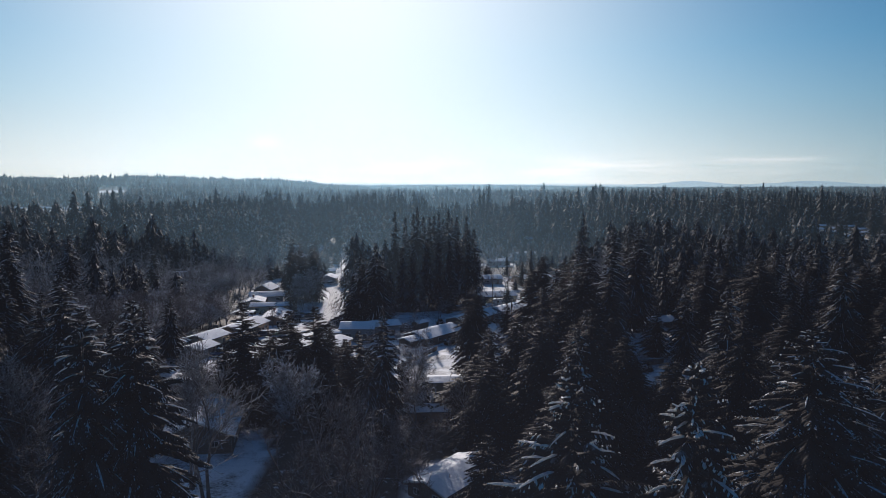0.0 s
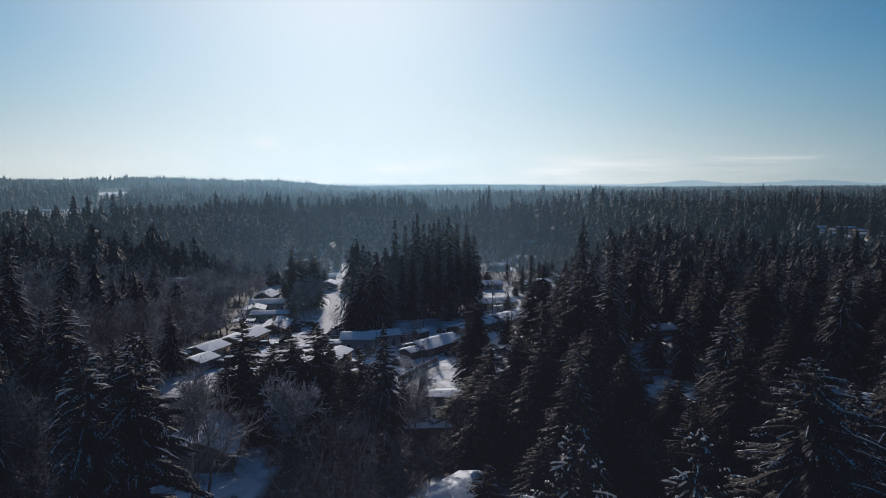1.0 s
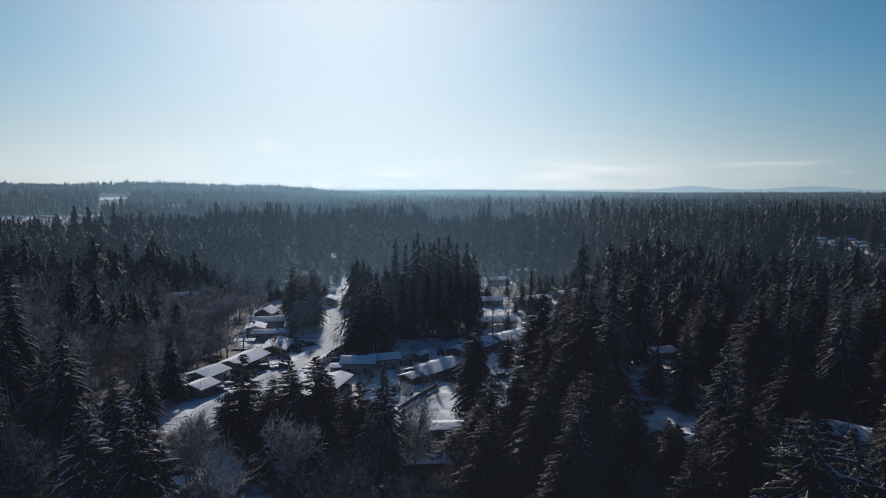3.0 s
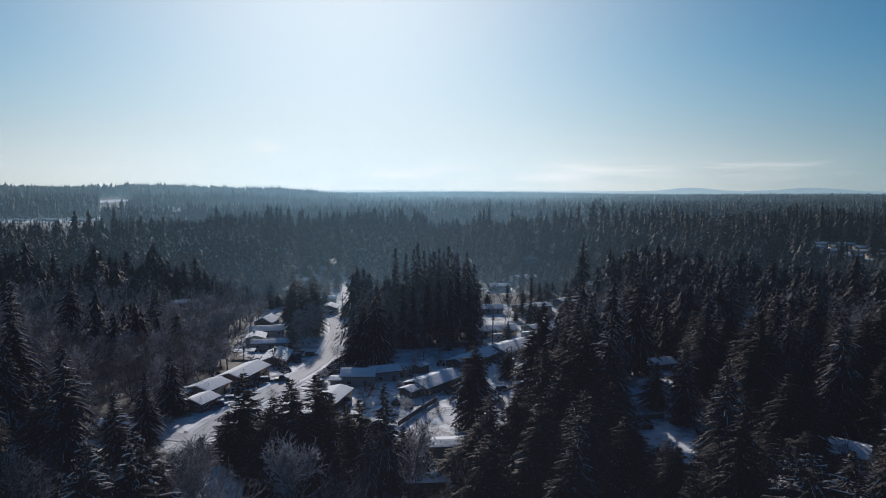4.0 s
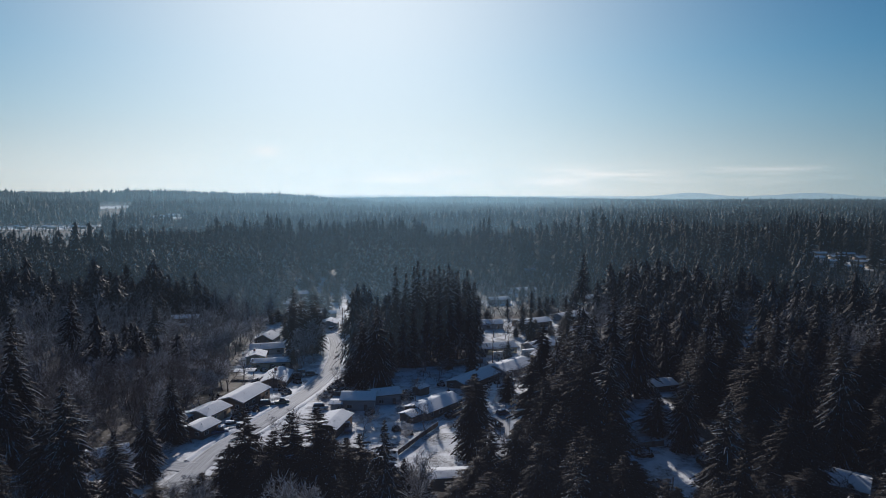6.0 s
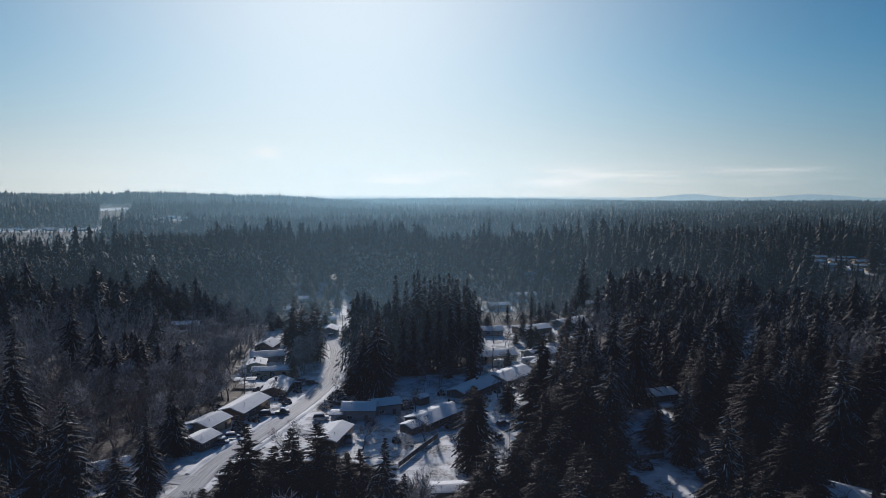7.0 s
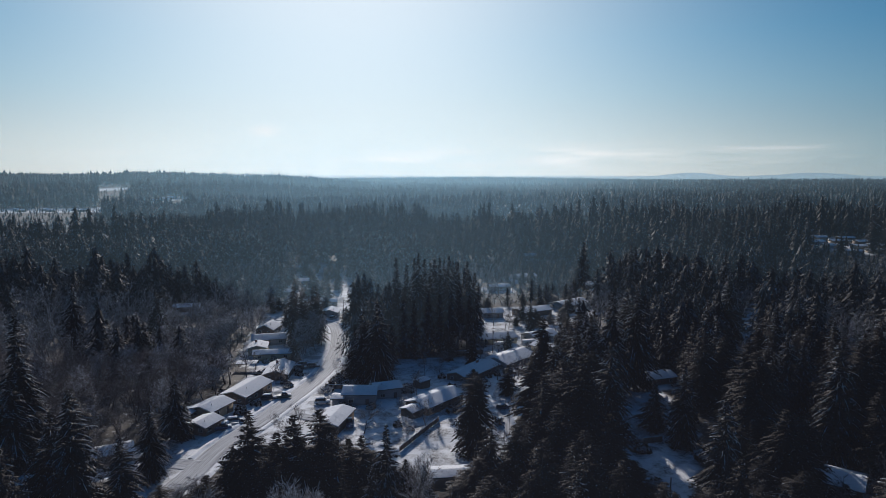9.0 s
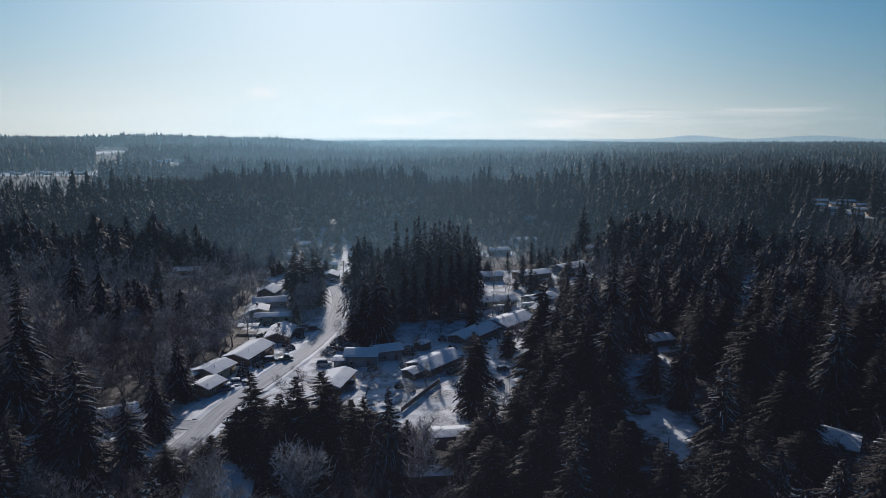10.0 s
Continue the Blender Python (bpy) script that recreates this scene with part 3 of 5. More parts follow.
def road_material():
    m, nt, p = nodes_of("packed_snow")
    tc = nt.nodes.new("ShaderNodeTexCoord")
    at = nt.nodes.new("ShaderNodeAttribute")
    at.attribute_name = "along"
    mp = nt.nodes.new("ShaderNodeMapping")
    mp.inputs["Scale"].default_value = (5.0, 0.05, 1)
    nt.links.new(at.outputs["Vector"], mp.inputs[0])
    n = add(nt, "ShaderNodeTexNoise", Scale=1.0, Detail=4.0, Roughness=0.6)
    nt.links.new(mp.outputs[0], n.inputs["Vector"])
    n2 = noise_node(nt, 0.7, 4)
    c = ramp(nt, n.outputs["Fac"], [(0.36, (0.17, 0.17, 0.18)), (0.5, (0.38, 0.39, 0.42)), (0.70, (0.62, 0.64, 0.68))])
    nt.links.new(mix(nt, mul(nt, n2, 0.2), c, SNOW), p.inputs["Base Color"])
    p.inputs["Roughness"].default_value = 0.85
    p.inputs["Specular IOR Level"].default_value = 0.2
    bump(nt, p, n.outputs["Fac"], 0.5, 0.12)
    return m


M_ROAD = road_material()


def build_road(name, line, width, label, lift=0.05):
    n, w = len(line), np.linspace(-0.5, 0.5, 15) * width
    d = np.gradient(line, axis=0)
    d /= np.linalg.norm(d, axis=1, keepdims=True)
    side = np.stack([d[:, 1], -d[:, 0]], 1)
    P = line[:, None, :] + side[:, None, :] * w[None, :, None]
    rut = -0.05 * np.exp(-((np.abs(w) - 1.0) / 0.35) ** 2) + 0.10 * np.clip((np.abs(w) - width * 0.42) / (width * 0.08), 0, 1)
    Z = land(line[:, 0], line[:, 1])[:, None] + lift + 0.08 + rut[None, :] - 0.6 * (np.abs(w) > width * 0.499)[None, :]
    v = np.concatenate([P, Z[:, :, None]], 2).reshape(-1, 3)
    i = (np.arange(n - 1)[:, None] * 15 + np.arange(14)[None, :]).ravel()
    f = np.concatenate([np.stack([i, i + 16, i + 1], 1), np.stack([i, i + 15, i + 16], 1)])
    me = mesh_of(name, v, f, M_ROAD, True)
    a = me.attributes.new("along", "FLOAT_VECTOR", "POINT")
    uv = np.zeros((n, 15, 3), np.float32)
    uv[:, :, 0], uv[:, :, 1] = w[None, :], (np.arange(n) * 1.5)[:, None]
    a.data.foreach_set("vector", uv.ravel())
    tagged(new(name, me), label, "road", kind="structure")


def in_poly(x, y, poly):
    inside = False
    for (x0, y0), (x1, y1) in zip(poly, poly[1:] + poly[:1]):
        if (y0 > y) != (y1 > y) and x < (x1 - x0) * (y - y0) / (y1 - y0) + x0:
            inside = not inside
    return inside


STREETS = [(-67, 105), (-66, 138), (-71, 152), (-77, 172), (-69, 195), (-69, 222), (-80, 238), (-88, 290), (-98, 400), (-112, 490), (-74, 490), (-52, 400), (-42, 325), (-35, 240), (-26, 205), (-20, 240), (14, 245), (12, 335), (82, 352), (84, 325), (60, 300), (56, 240), (30, 200), (24, 165), (16, 150), (10, 138), (-10, 138), (-22, 150), (-46, 152), (-53, 135), (-56, 105)]
OPEN = [(70, 206, 11, 9), (62, 190, 8, 10), (80, 127, 11, 11), (58, 431, 16, 16), (92, 398, 12, 12), (36, 392, 12, 12), (115, 452, 14, 16), (140, 431, 10, 16), (76, 522, 14, 12), (-145, 382, 16, 14), (-136, 331, 12, 10), (382, 600, 30, 70), (58, 176, 8, 15), (724, 1187, 40, 60), (-760, 1225, 210, 46), (-640, 1500, 32, 75), (-920, 1780, 56, 60), (-78, 140, 9, 9), (-88, 120, 8, 8), (0, 0, 16, 16), (-38, 92, 9, 18), (2, 88, 9, 14)]
GLADE = [(33, 104), (43, 106), (50, 122), (58, 140), (66, 160), (60, 184), (48, 184), (41, 155), (40, 132)]
LANE = polyline([(84, 172), (93, 200), (118, 245), (144, 287), (186, 353), (230, 430)], 6)


def is_open(x, y):
    if in_poly(x, y, STREETS) or in_poly(x, y, GLADE):
        return True
    for cx, cy, rx, ry in OPEN:
        if ((x - cx) / rx) ** 2 + ((y - cy) / ry) ** 2 < 1:
            return True
    if 165 < y < 440 and np.min(np.hypot(LANE[:, 0] - x, LANE[:, 1] - y)) < 6.5:
        return True
    return False


build_ground()
build_road("road", LINE, 6.4, "snow-packed residential street with tyre tracks")
build_road("road", polyline([(-56, 138), (-68, 141), (-84, 146), (-110, 150)]), 6.0, "snow-packed side street with turning tracks", 0.02)
build_road("road", polyline([(13, 150), (14.5, 168), (17.5, 190), (22, 214), (30, 226), (52, 238)]), 6.5, "snowy cul-de-sac with tyre tracks")
build_road("road", polyline([(84, 172), (93, 200), (118, 245), (144, 287), (186, 353), (230, 430)]), 6.0, "snow-covered lane between the woods")


# ---- houses ----
def window_part(parent, x, y, z, w, h, ry, label=""):
    """A window with its frame and pane, on a wall that faces ry degrees round from -y."""
    m = Matrix.Translation((x, y, z)) @ Matrix.Rotation(radians(ry), 4, "Z")
    key = ("win", round(w, 2), round(h, 2))
    if key not in SHARED:
        s = Soup()
        b = 0.09
        s.box(-w / 2, w / 2, -0.06, 0.02, -h / 2, -h / 2 + b).box(-w / 2, w / 2, -0.06, 0.02, h / 2 - b, h / 2)
        s.box(-w / 2, -w / 2 + b, -0.06, 0.02, -h / 2 + b, h / 2 - b).box(w / 2 - b, w / 2, -0.06, 0.02, -h / 2 + b, h / 2 - b)
        s.box(-0.03, 0.03, -0.05, 0.02, -h / 2 + b, h / 2 - b)
        g = Soup().box(-w / 2 + b, w / 2 - b, -0.025, 0.0, -h / 2 + b, h / 2 - b)
        SHARED[key] = (s.mesh("window_frame", M_TRIM), g.mesh("pane", M_GLASS))
    fr, pn = SHARED[key]
    ob = part("window", fr, parent, label, m)
    part("pane", pn, ob)


SHARED = {}


def slope_snow(L, W, pitch, thick, rng, hole=0.0):
    """Snow on both slopes of a gable roof, ridge along x; its eaves are lumpy."""
    nx, ny = max(6, int(L * 1.2)), 9
    xs, us = np.linspace(-L / 2, L / 2, nx), np.linspace(-1, 1, 2 * ny - 1)
    v = []
    ph = rng.random(6) * 6
    for u in us:
        for k, x in enumerate(xs):
            edge = min(1.0, (1 - abs(u)) * 6, (L / 2 - abs(x)) * 2.2)
            lump = 1 + 0.2 * math.sin(x * 0.9 + ph[0]) * math.sin(u * 4 + ph[1]) + 0.12 * math.sin(x * 2.3 + u * 7 + ph[2])
            t = thick * lump * (0.75 + 0.25 * math.sqrt(max(0.0, edge)))
            v.append((x, u * W / 2 + 0.03 * math.sin(x * 1.7 + ph[3]) * (abs(u) > 0.99), (1 - abs(u)) * W / 2 * pitch + t - 0.10 * thick * (abs(u) < 0.08)))
    f = []
    m = len(us)
    for j in range(m - 1):
        for i in range(nx - 1):
            a = j * nx + i
            f += [[a, a + 1, a + nx + 1], [a, a + nx + 1, a + nx]]
    # skirt down to the roof
    base = len(v)
    ring = [i for i in range(nx)] + [j * nx + nx - 1 for j in range(1, m)] + [(m - 1) * nx + i for i in range(nx - 2, -1, -1)] + [j * nx for j in range(m - 2, 0, -1)]
    for r in ring:
        v.append(v[r])
    n = len(ring)
    for r in ring:
        u, x = us[r // nx], v[r][0]
        v.append((x, u * W / 2, (1 - abs(u)) * W / 2 * pitch - 0.01))
    for k in range(n):
        a, b = base + k, base + (k + 1) % n
        f += [[a, a + n, b + n], [a, b + n, b]]
    return mesh_of("roof_snow", v, f, M_SNOW, True)


def house(x, y, yaw, L, W, wall="tan", h=2.6, pitch=0.32, label="", seed=1, chimney=False, windows=True, over=0.5, name="house", z=None, open_sides=False, thick=0.1):
    """A gabled building, its ridge along its own x."""
    rng = np.random.default_rng(seed)
    z0 = gz(x, y) if z is None else z
    ob = thing(name, label or f"single-storey house with {wall} siding and snow-covered gable roof", "shed" if name in ("shed", "carport") else name, pose(x, y, z0, 0, 0, yaw), "houses of the neighbourhood")
    iw, il = W / 2 - over, L / 2 - over
    if open_sides:
        for sx in (-1, 1):
            for sy in (-1, 1):
                part("post", Soup().box(sx * il - 0.08, sx * il + 0.08, sy * iw - 0.08, sy * iw + 0.08, -0.5, h).mesh("post", M_WOOD), ob)
    else:
        t = 0.18
        for sy in (-1, 1):
            part("wall", Soup().box(-il, il, sy * iw - (t if sy > 0 else 0), sy * iw + (0 if sy > 0 else t), -1.2, h).mesh("wall", WALLS[wall]), ob)
        top = h + iw * pitch
        for sx in (-1, 1):
            a, b = sx * il - (t if sx > 0 else 0), sx * il + (0 if sx > 0 else t)
            c, d = -iw + t, iw - t
            v = [(q, yy, zz) for q in (a, b) for yy, zz in ((c, -1.2), (d, -1.2), (d, h), (0, top - 0.02), (c, h))]
            f = [[0, 2, 1], [0, 3, 2], [0, 4, 3], [5, 6, 7], [5, 7, 8], [5, 8, 9]]
            for k in range(5):
                k2 = (k + 1) % 5
                f += [[k, k2, k2 + 5], [k, k2 + 5, k + 5]]
            part("gable_wall", Soup().add(v, f).mesh("gable_wall", WALLS[wall]), ob)
        # inner floor and ceiling keep the rooms dark
        part("ceiling", Soup().box(-il + t, il - t, -iw + t, iw - t, h - 0.1, h - 0.02).mesh("ceiling", M_TRIM), ob)
    # roof: two boards meeting at the ridge
    rise = W / 2 * pitch
    ez = h - over * pitch
    s = Soup()
    for sy in (-1, 1):
        a, b = 0.0, sy * W / 2
        v = [(xx, yy, ez + (1 - abs(yy) / (W / 2)) * rise + dz) for xx in (-L / 2, L / 2) for dz in (0.02, 0.2) for yy in (a, b)]
        s.add(v, [[0, 1, 3], [0, 3, 2], [4, 7, 5], [4, 6, 7], [2, 3, 7], [2, 7, 6], [0, 5, 1], [0, 4, 5], [1, 7, 3], [1, 5, 7]])
    roof = part("roof", s.mesh("roof", M_ROOF), ob, "dark shingle roof")
    part("roof_snow", slope_snow(L, W, pitch, thick, rng), roof, "smooth snow on the roof", Matrix.Translation((0, 0, ez + 0.2)))
    for sx in (-1, 1):
        s = Soup()
        for sy in (-1, 1):
            xa, xb = sx * (L / 2) + sx * 0.003, sx * (L / 2 + 0.04)
            v = [(xx, yy, ez + (1 - abs(yy) / (W / 2)) * rise + dz) for xx in (xa, xb) for dz in (-0.04, 0.19) for yy in (0.0, sy * W / 2)]
            s.add(v, [[0, 1, 3], [0, 3, 2], [4, 7, 5], [4, 6, 7], [2, 3, 7], [2, 7, 6], [0, 5, 1], [0, 4, 5], [1, 7, 3], [1, 5, 7]])
        part("bargeboard", s.mesh("bargeboard", M_TRIM), roof)
    if chimney:
        cx, cy = L * 0.18, W * 0.12
        c = part("chimney", Soup().box(cx - 0.4, cx + 0.4, cy - 0.35, cy + 0.35, h, ez + rise + 0.9).mesh("chimney", M_BRICK), roof)
        part("chimney_snow", Soup().box(cx - 0.42, cx + 0.42, cy - 0.37, cy + 0.37, ez + rise + 0.904, ez + rise + 1.06, 0.06).mesh("chimney_snow", M_SNOW, True), roof)
    part("vent_pipe", Soup().tube([(-L * 0.2, -W * 0.2, ez + rise * 0.5), (-L * 0.2, -W * 0.2, ez + rise + 0.35)], [0.07, 0.07], 8).mesh("vent_pipe", M_METAL, True), roof)
    if windows and not open_sides:
        k = max(2, int(L // 4))
        for sy, ry in ((-1, 0), (1, 180)):
            for i in range(k):
                xx = -il + (i + 0.5) * 2 * il / k
                if sy < 0 and i == k // 2:
                    d = part("door", Soup().box(xx - 0.48, xx + 0.48, -iw - 0.05, -iw - 0.003, -0.05, 2.05).mesh("door", M_DOOR), ob)
                    part("door_handle", Soup().box(xx + 0.33, xx + 0.41, -iw - 0.1, -iw - 0.052, 0.95, 1.05).mesh("door_handle", M_METAL), d)
                else:
                    window_part(ob, xx, sy * iw, 1.5, 1.5, 1.1, ry)
        for sx, ry in ((-1, -90), (1, 90)):
            for yy in (-iw * 0.5, iw * 0.5):
                window_part(ob, sx * il, yy, 1.5, 1.2, 1.0, ry)
    return ob

# west side of the street
house(-61.0, 189.3, 75, 16, 9.4, "brown", 2.9, 0.30, "brown house with a long snowy gable roof by the street", 1)
house(-58.2, 217.5, 93, 15, 9.2, "brown", 2.6, 0.33, "dark brown house with bright snow on its roof", 2, True)
house(-66.5, 242.0, 8, 15.5, 7, "cream", 2.6, 0.28, "long cream-walled house with a snowy low roof", 3)
house(-74.8, 250.5, 100, 9.5, 8.0, "cream", 3.1, 0.28, "cream house wing with a chimney through the snow", 4, True)
house(-72.5, 227.5, 8, 7.5, 4.5, "grey", 2.2, 0.1, "flat carport roof under smooth snow", 5, name="carport", open_sides=True)
house(-74.5, 266.0, 15, 14.5, 10, "grey", 2.6, 0.3, "", 6)
house(-79.5, 284.0, 84, 11, 9, "brown", 2.6, 0.5, "", 7)
house(-66.0, 173.0, 70, 10, 8.5, "tan", 2.7, 0.28, "tan house with snowy roof beside the bend in the street", 8)
house(-63.4, 160.2, 70, 7.6, 7.2, "brown", 2.5, 0.28, "low front wing of a house under even snow", 9)
house(-71.6, 167.5, 78, 8.5, 5.0, "grey", 2.2, 0.12, "lean-to carport with thin snow over blue-grey roofing", 10, name="carport", open_sides=True, thick=0.07)
# east side of the street
house(-30.0, 164.0, 77, 13, 7.4, "brown", 2.5, 0.26, "long garage with a bright snowy roof", 11, windows=False)
house(-25.5, 184.5, 0, 10.5, 9, "grey", 3.4, 0.3, "grey two-level house with shaded snow on its roof", 12)
house(-18.3, 190.0, 20, 9, 7.5, "grey", 3.4, 0.32, "grey house wing with a steep snowy roof", 13)
house(-31.7, 181.5, 0, 4, 5, "grey", 2.4, 0.2, "small porch roof with smooth snow", 14, windows=False, name="porch")
house(-3.2, 180.3, 50, 17, 9.5, "brown", 2.5, 0.3, "brown house with a long roof of shaded snow", 15)
house(-9.6, 171.2, 50, 5, 5.5, "brown", 2.2, 0.3, "front wing of a brown house under snow", 16, windows=False)
house(-7.6, 201.2, 48, 4.8, 4, "brown", 2.4, 0.3, "small garden shed with a snowy roof", 17, windows=False, name="shed", over=0.25)
house(10.4, 217.2, 52, 21, 9.5, "brown", 2.5, 0.28, "long brown house with a chimney and shaded snow", 18, True)
house(25.0, 234.5, 48, 19, 12, "grey", 2.6, 0.28, "wide grey house with sunlit snow on its roof", 19)
house(42.0, 251.5, -52, 11, 9, "tan", 2.6, 0.28, "tan house with a brilliant white snowy roof", 20)
house(22.6, 268.0, 16, 17, 11, "cream", 2.6, 0.28, "pale house with streaked snow on its roof", 21)
house(42.3, 270.5, 35, 14, 11, "grey", 2.6, 0.3, "", 22)
house(46.5, 322.0, 29, 19, 11, "brown", 2.6, 0.25, "", 23)
house(25.0, 318.0, 10, 11, 11, "grey", 2.6, 0.28, "", 24)
house(70.0, 340.0, 38, 21, 12, "grey", 2.6, 0.28, "", 25)
house(-57.0, 318.5, 90, 10, 9, "grey", 2.6, 0.35, "grey house at the far bend, gable to the street", 26)
house(-45.5, 316.0, 2, 10.5, 10, "grey", 2.6, 0.28, "", 27)
house(-62.0, 345.0, 5, 9, 8, "tan", 2.6, 0.3, "", 28)
house(-104, 466, 12, 17, 10, "grey", 2.6, 0.28, "", 29)
house(-88, 414, 20, 14, 9, "tan", 2.6, 0.28, "", 30)
house(-96, 374, 10, 13, 9, "grey", 2.6, 0.28, "", 31)
house(76, 522, 10, 17, 10, "grey", 2.6, 0.28, "", 32)
house(58, 431, 25, 15, 10, "grey", 2.6, 0.28, "", 42)
house(112, 452, 10, 15, 10, "tan", 2.6, 0.28, "", 43)
house(140, 431, -15, 14, 10, "grey", 2.6, 0.28, "", 44)
house(92, 398, 30, 14, 10, "brown", 2.6, 0.28, "", 45)
house(36, 392, 15, 14, 9, "grey", 2.6, 0.28, "", 46)
house(-135, 331, 15, 14, 9, "brown", 2.6, 0.28, "", 33)
# houses half hidden among the trees
house(70.5, 207.0, 18, 13.5, 8.5, "brown", 2.5, 0.28, "dark house among firs with sunlit snow on its roof", 34)
house(80.0, 128.0, -38, 15, 10, "brown", 2.6, 0.26, "dark house among firs with patchy shaded snow", 35, thick=0.1)
house(0.2, 130.2, 6, 9, 5.5, "tan", 3.0, 0.2, "tan outbuilding with a bright snowy roof", 36, windows=False)
house(-6.2, 116.8, 4, 13, 5.5, "brown", 2.4, 0.25, "long low shed with a snowy roof behind a bare tree", 37, windows=False)
house(0.2, 90.5, 50, 13, 8, "brown", 2.5, 0.3, "house under tall trees with patchy snow on its roof", 38)
house(-41.8, 104.5, 100, 15, 12, "brown", 2.9, 0.45, "house with a steep snowy roof behind a bare maple", 39)
house(-89, 123, 50, 12, 8, "brown", 2.5, 0.3, "", 40)
house(-78, 142, 30, 9, 7, "brown", 2.4, 0.3, "", 41)



HOUSES = [ob for ob in scene.objects if ob.parent is None and ob.name.split(".")[0] in ("house", "carport", "shed", "porch")]


# ---- cars, trailers, poles, fences ----
def car(x, y, yaw, colour, kind="car", snow=0.12, label=""):
    """A parked car, nose along its own x, with a cap of snow."""
    L, W, H = {"car": (4.5, 1.8, 1.45), "suv": (4.8, 1.9, 1.75), "pickup": (5.5, 1.95, 1.8)}[kind]
    ob = thing("car", label or f"parked {colour} {'pickup' if kind == 'pickup' else 'car'} with snow on roof and bonnet", "car", pose(x, y, gz(x, y) + 0.1, 0, 0, yaw), "parked cars")
    key = ("car", kind, colour)
    if key not in SHARED:
        low = 0.52 * H
        s = Soup()
        # lower body: rings along the length, rounded in section
        prof = [(-L / 2, 0.55, 0.75), (-L / 2 + 0.12, 0.32, low * 0.98), (-L * 0.28, 0.28, low + 0.05), (L * 0.2, 0.28, low + 0.04), (L * 0.42, 0.3, low - 0.1), (L / 2 - 0.05, 0.36, low - 0.22), (L / 2, 0.5, 0.6)]
        v = []
        for px, z0, z1 in prof:
            hw = W / 2 * (0.86 if abs(px) > L * 0.47 else 1.0)
            v += [(px, -hw * 0.9, z0), (px, hw * 0.9, z0), (px, hw, z0 + 0.18), (px, hw * 0.98, z1 - 0.08), (px, hw * 0.88, z1), (px, -hw * 0.88, z1), (px, -hw * 0.98, z1 - 0.08), (px, -hw, z0 + 0.18)]
        s.rings(v, 8, len(prof), True)
        body = s.mesh("car_body", CAR_PAINT[colour], True)
        back, front = (-L * 0.46, L * 0.2) if kind != "pickup" else (-L * 0.06, L * 0.26)
        g = Soup()
        v = [(xx, yy * W / 2, zz) for xx, yy, zz in ((back, -0.86, low), (front + 0.3, -0.86, low), (front + 0.3, 0.86, low), (back, 0.86, low), (back + 0.45, -0.68, H - 0.07), (front - 0.35, -0.68, H - 0.07), (front - 0.35, 0.68, H - 0.07), (back + 0.45, 0.68, H - 0.07))]
        g.rings(v, 4, 2, True)
        r = Soup().box(back + 0.42, front - 0.32, -0.69 * W / 2, 0.69 * W / 2, H - 0.075, H, 0.03)
        sn = Soup().box(back + 0.45, front - 0.36, -0.66 * W / 2, 0.66 * W / 2, H + 0.002, H + snow, 0.05)
        sn.box(front + 0.32, L / 2 - 0.12, -0.78 * W / 2, 0.78 * W / 2, low - 0.12, low + 0.08, 0.04)
        w = Soup()
        w.rings([(0.33 * rr * math.cos(a), yy, 0.33 * rr * math.sin(a)) for yy, rr in ((-0.1, 0.6), (-0.11, 0.9), (-0.06, 1.0), (0.06, 1.0), (0.11, 0.9), (0.1, 0.6)) for a in np.arange(14) * 2 * math.pi / 14], 14, 6, True)
        rim = Soup()
        rim.rings([(0.2 * rr * math.cos(a), yy, 0.2 * rr * math.sin(a)) for yy, rr in ((-0.115, 1.0), (-0.12, 0.5), (0.12, 0.5), (0.115, 1.0)) for a in np.arange(10) * 2 * math.pi / 10], 10, 4, True)
        lamp = Soup().box(L / 2 - 0.1, L / 2 + 0.01, -0.17, 0.17, low - 0.36, low - 0.22, 0.02)
        SHARED[key] = (body, g.mesh("car_glass", M_GLASS), r.mesh("car_roof", CAR_PAINT[colour], True), sn.mesh("car_snow", M_SNOW, True), w.mesh("tyre", M_RUBBER, True), rim.mesh("rim", M_METAL, True), lamp.mesh("headlight", M_TRIM), L, W)
    body, glass, roof, sno, tyre, rim, lamp, L, W = SHARED[key]
    part("body", body, ob)
    part("glasshouse", glass, ob, "dark car glass")
    part("roof", roof, ob)
    part("snow_cap", sno, ob, "snow on the car")
    for sx in (-0.31, 0.31):
        for sy in (-1, 1):
            wh = part("wheel", tyre, ob, "", Matrix.Translation((sx * L, sy * (W / 2 - 0.1), 0.33)))
            part("rim", rim, wh)
    for sy in (-1, 1):
        part("headlight", lamp, ob, "", Matrix.Translation((0, sy * W * 0.33, 0)))
    return ob


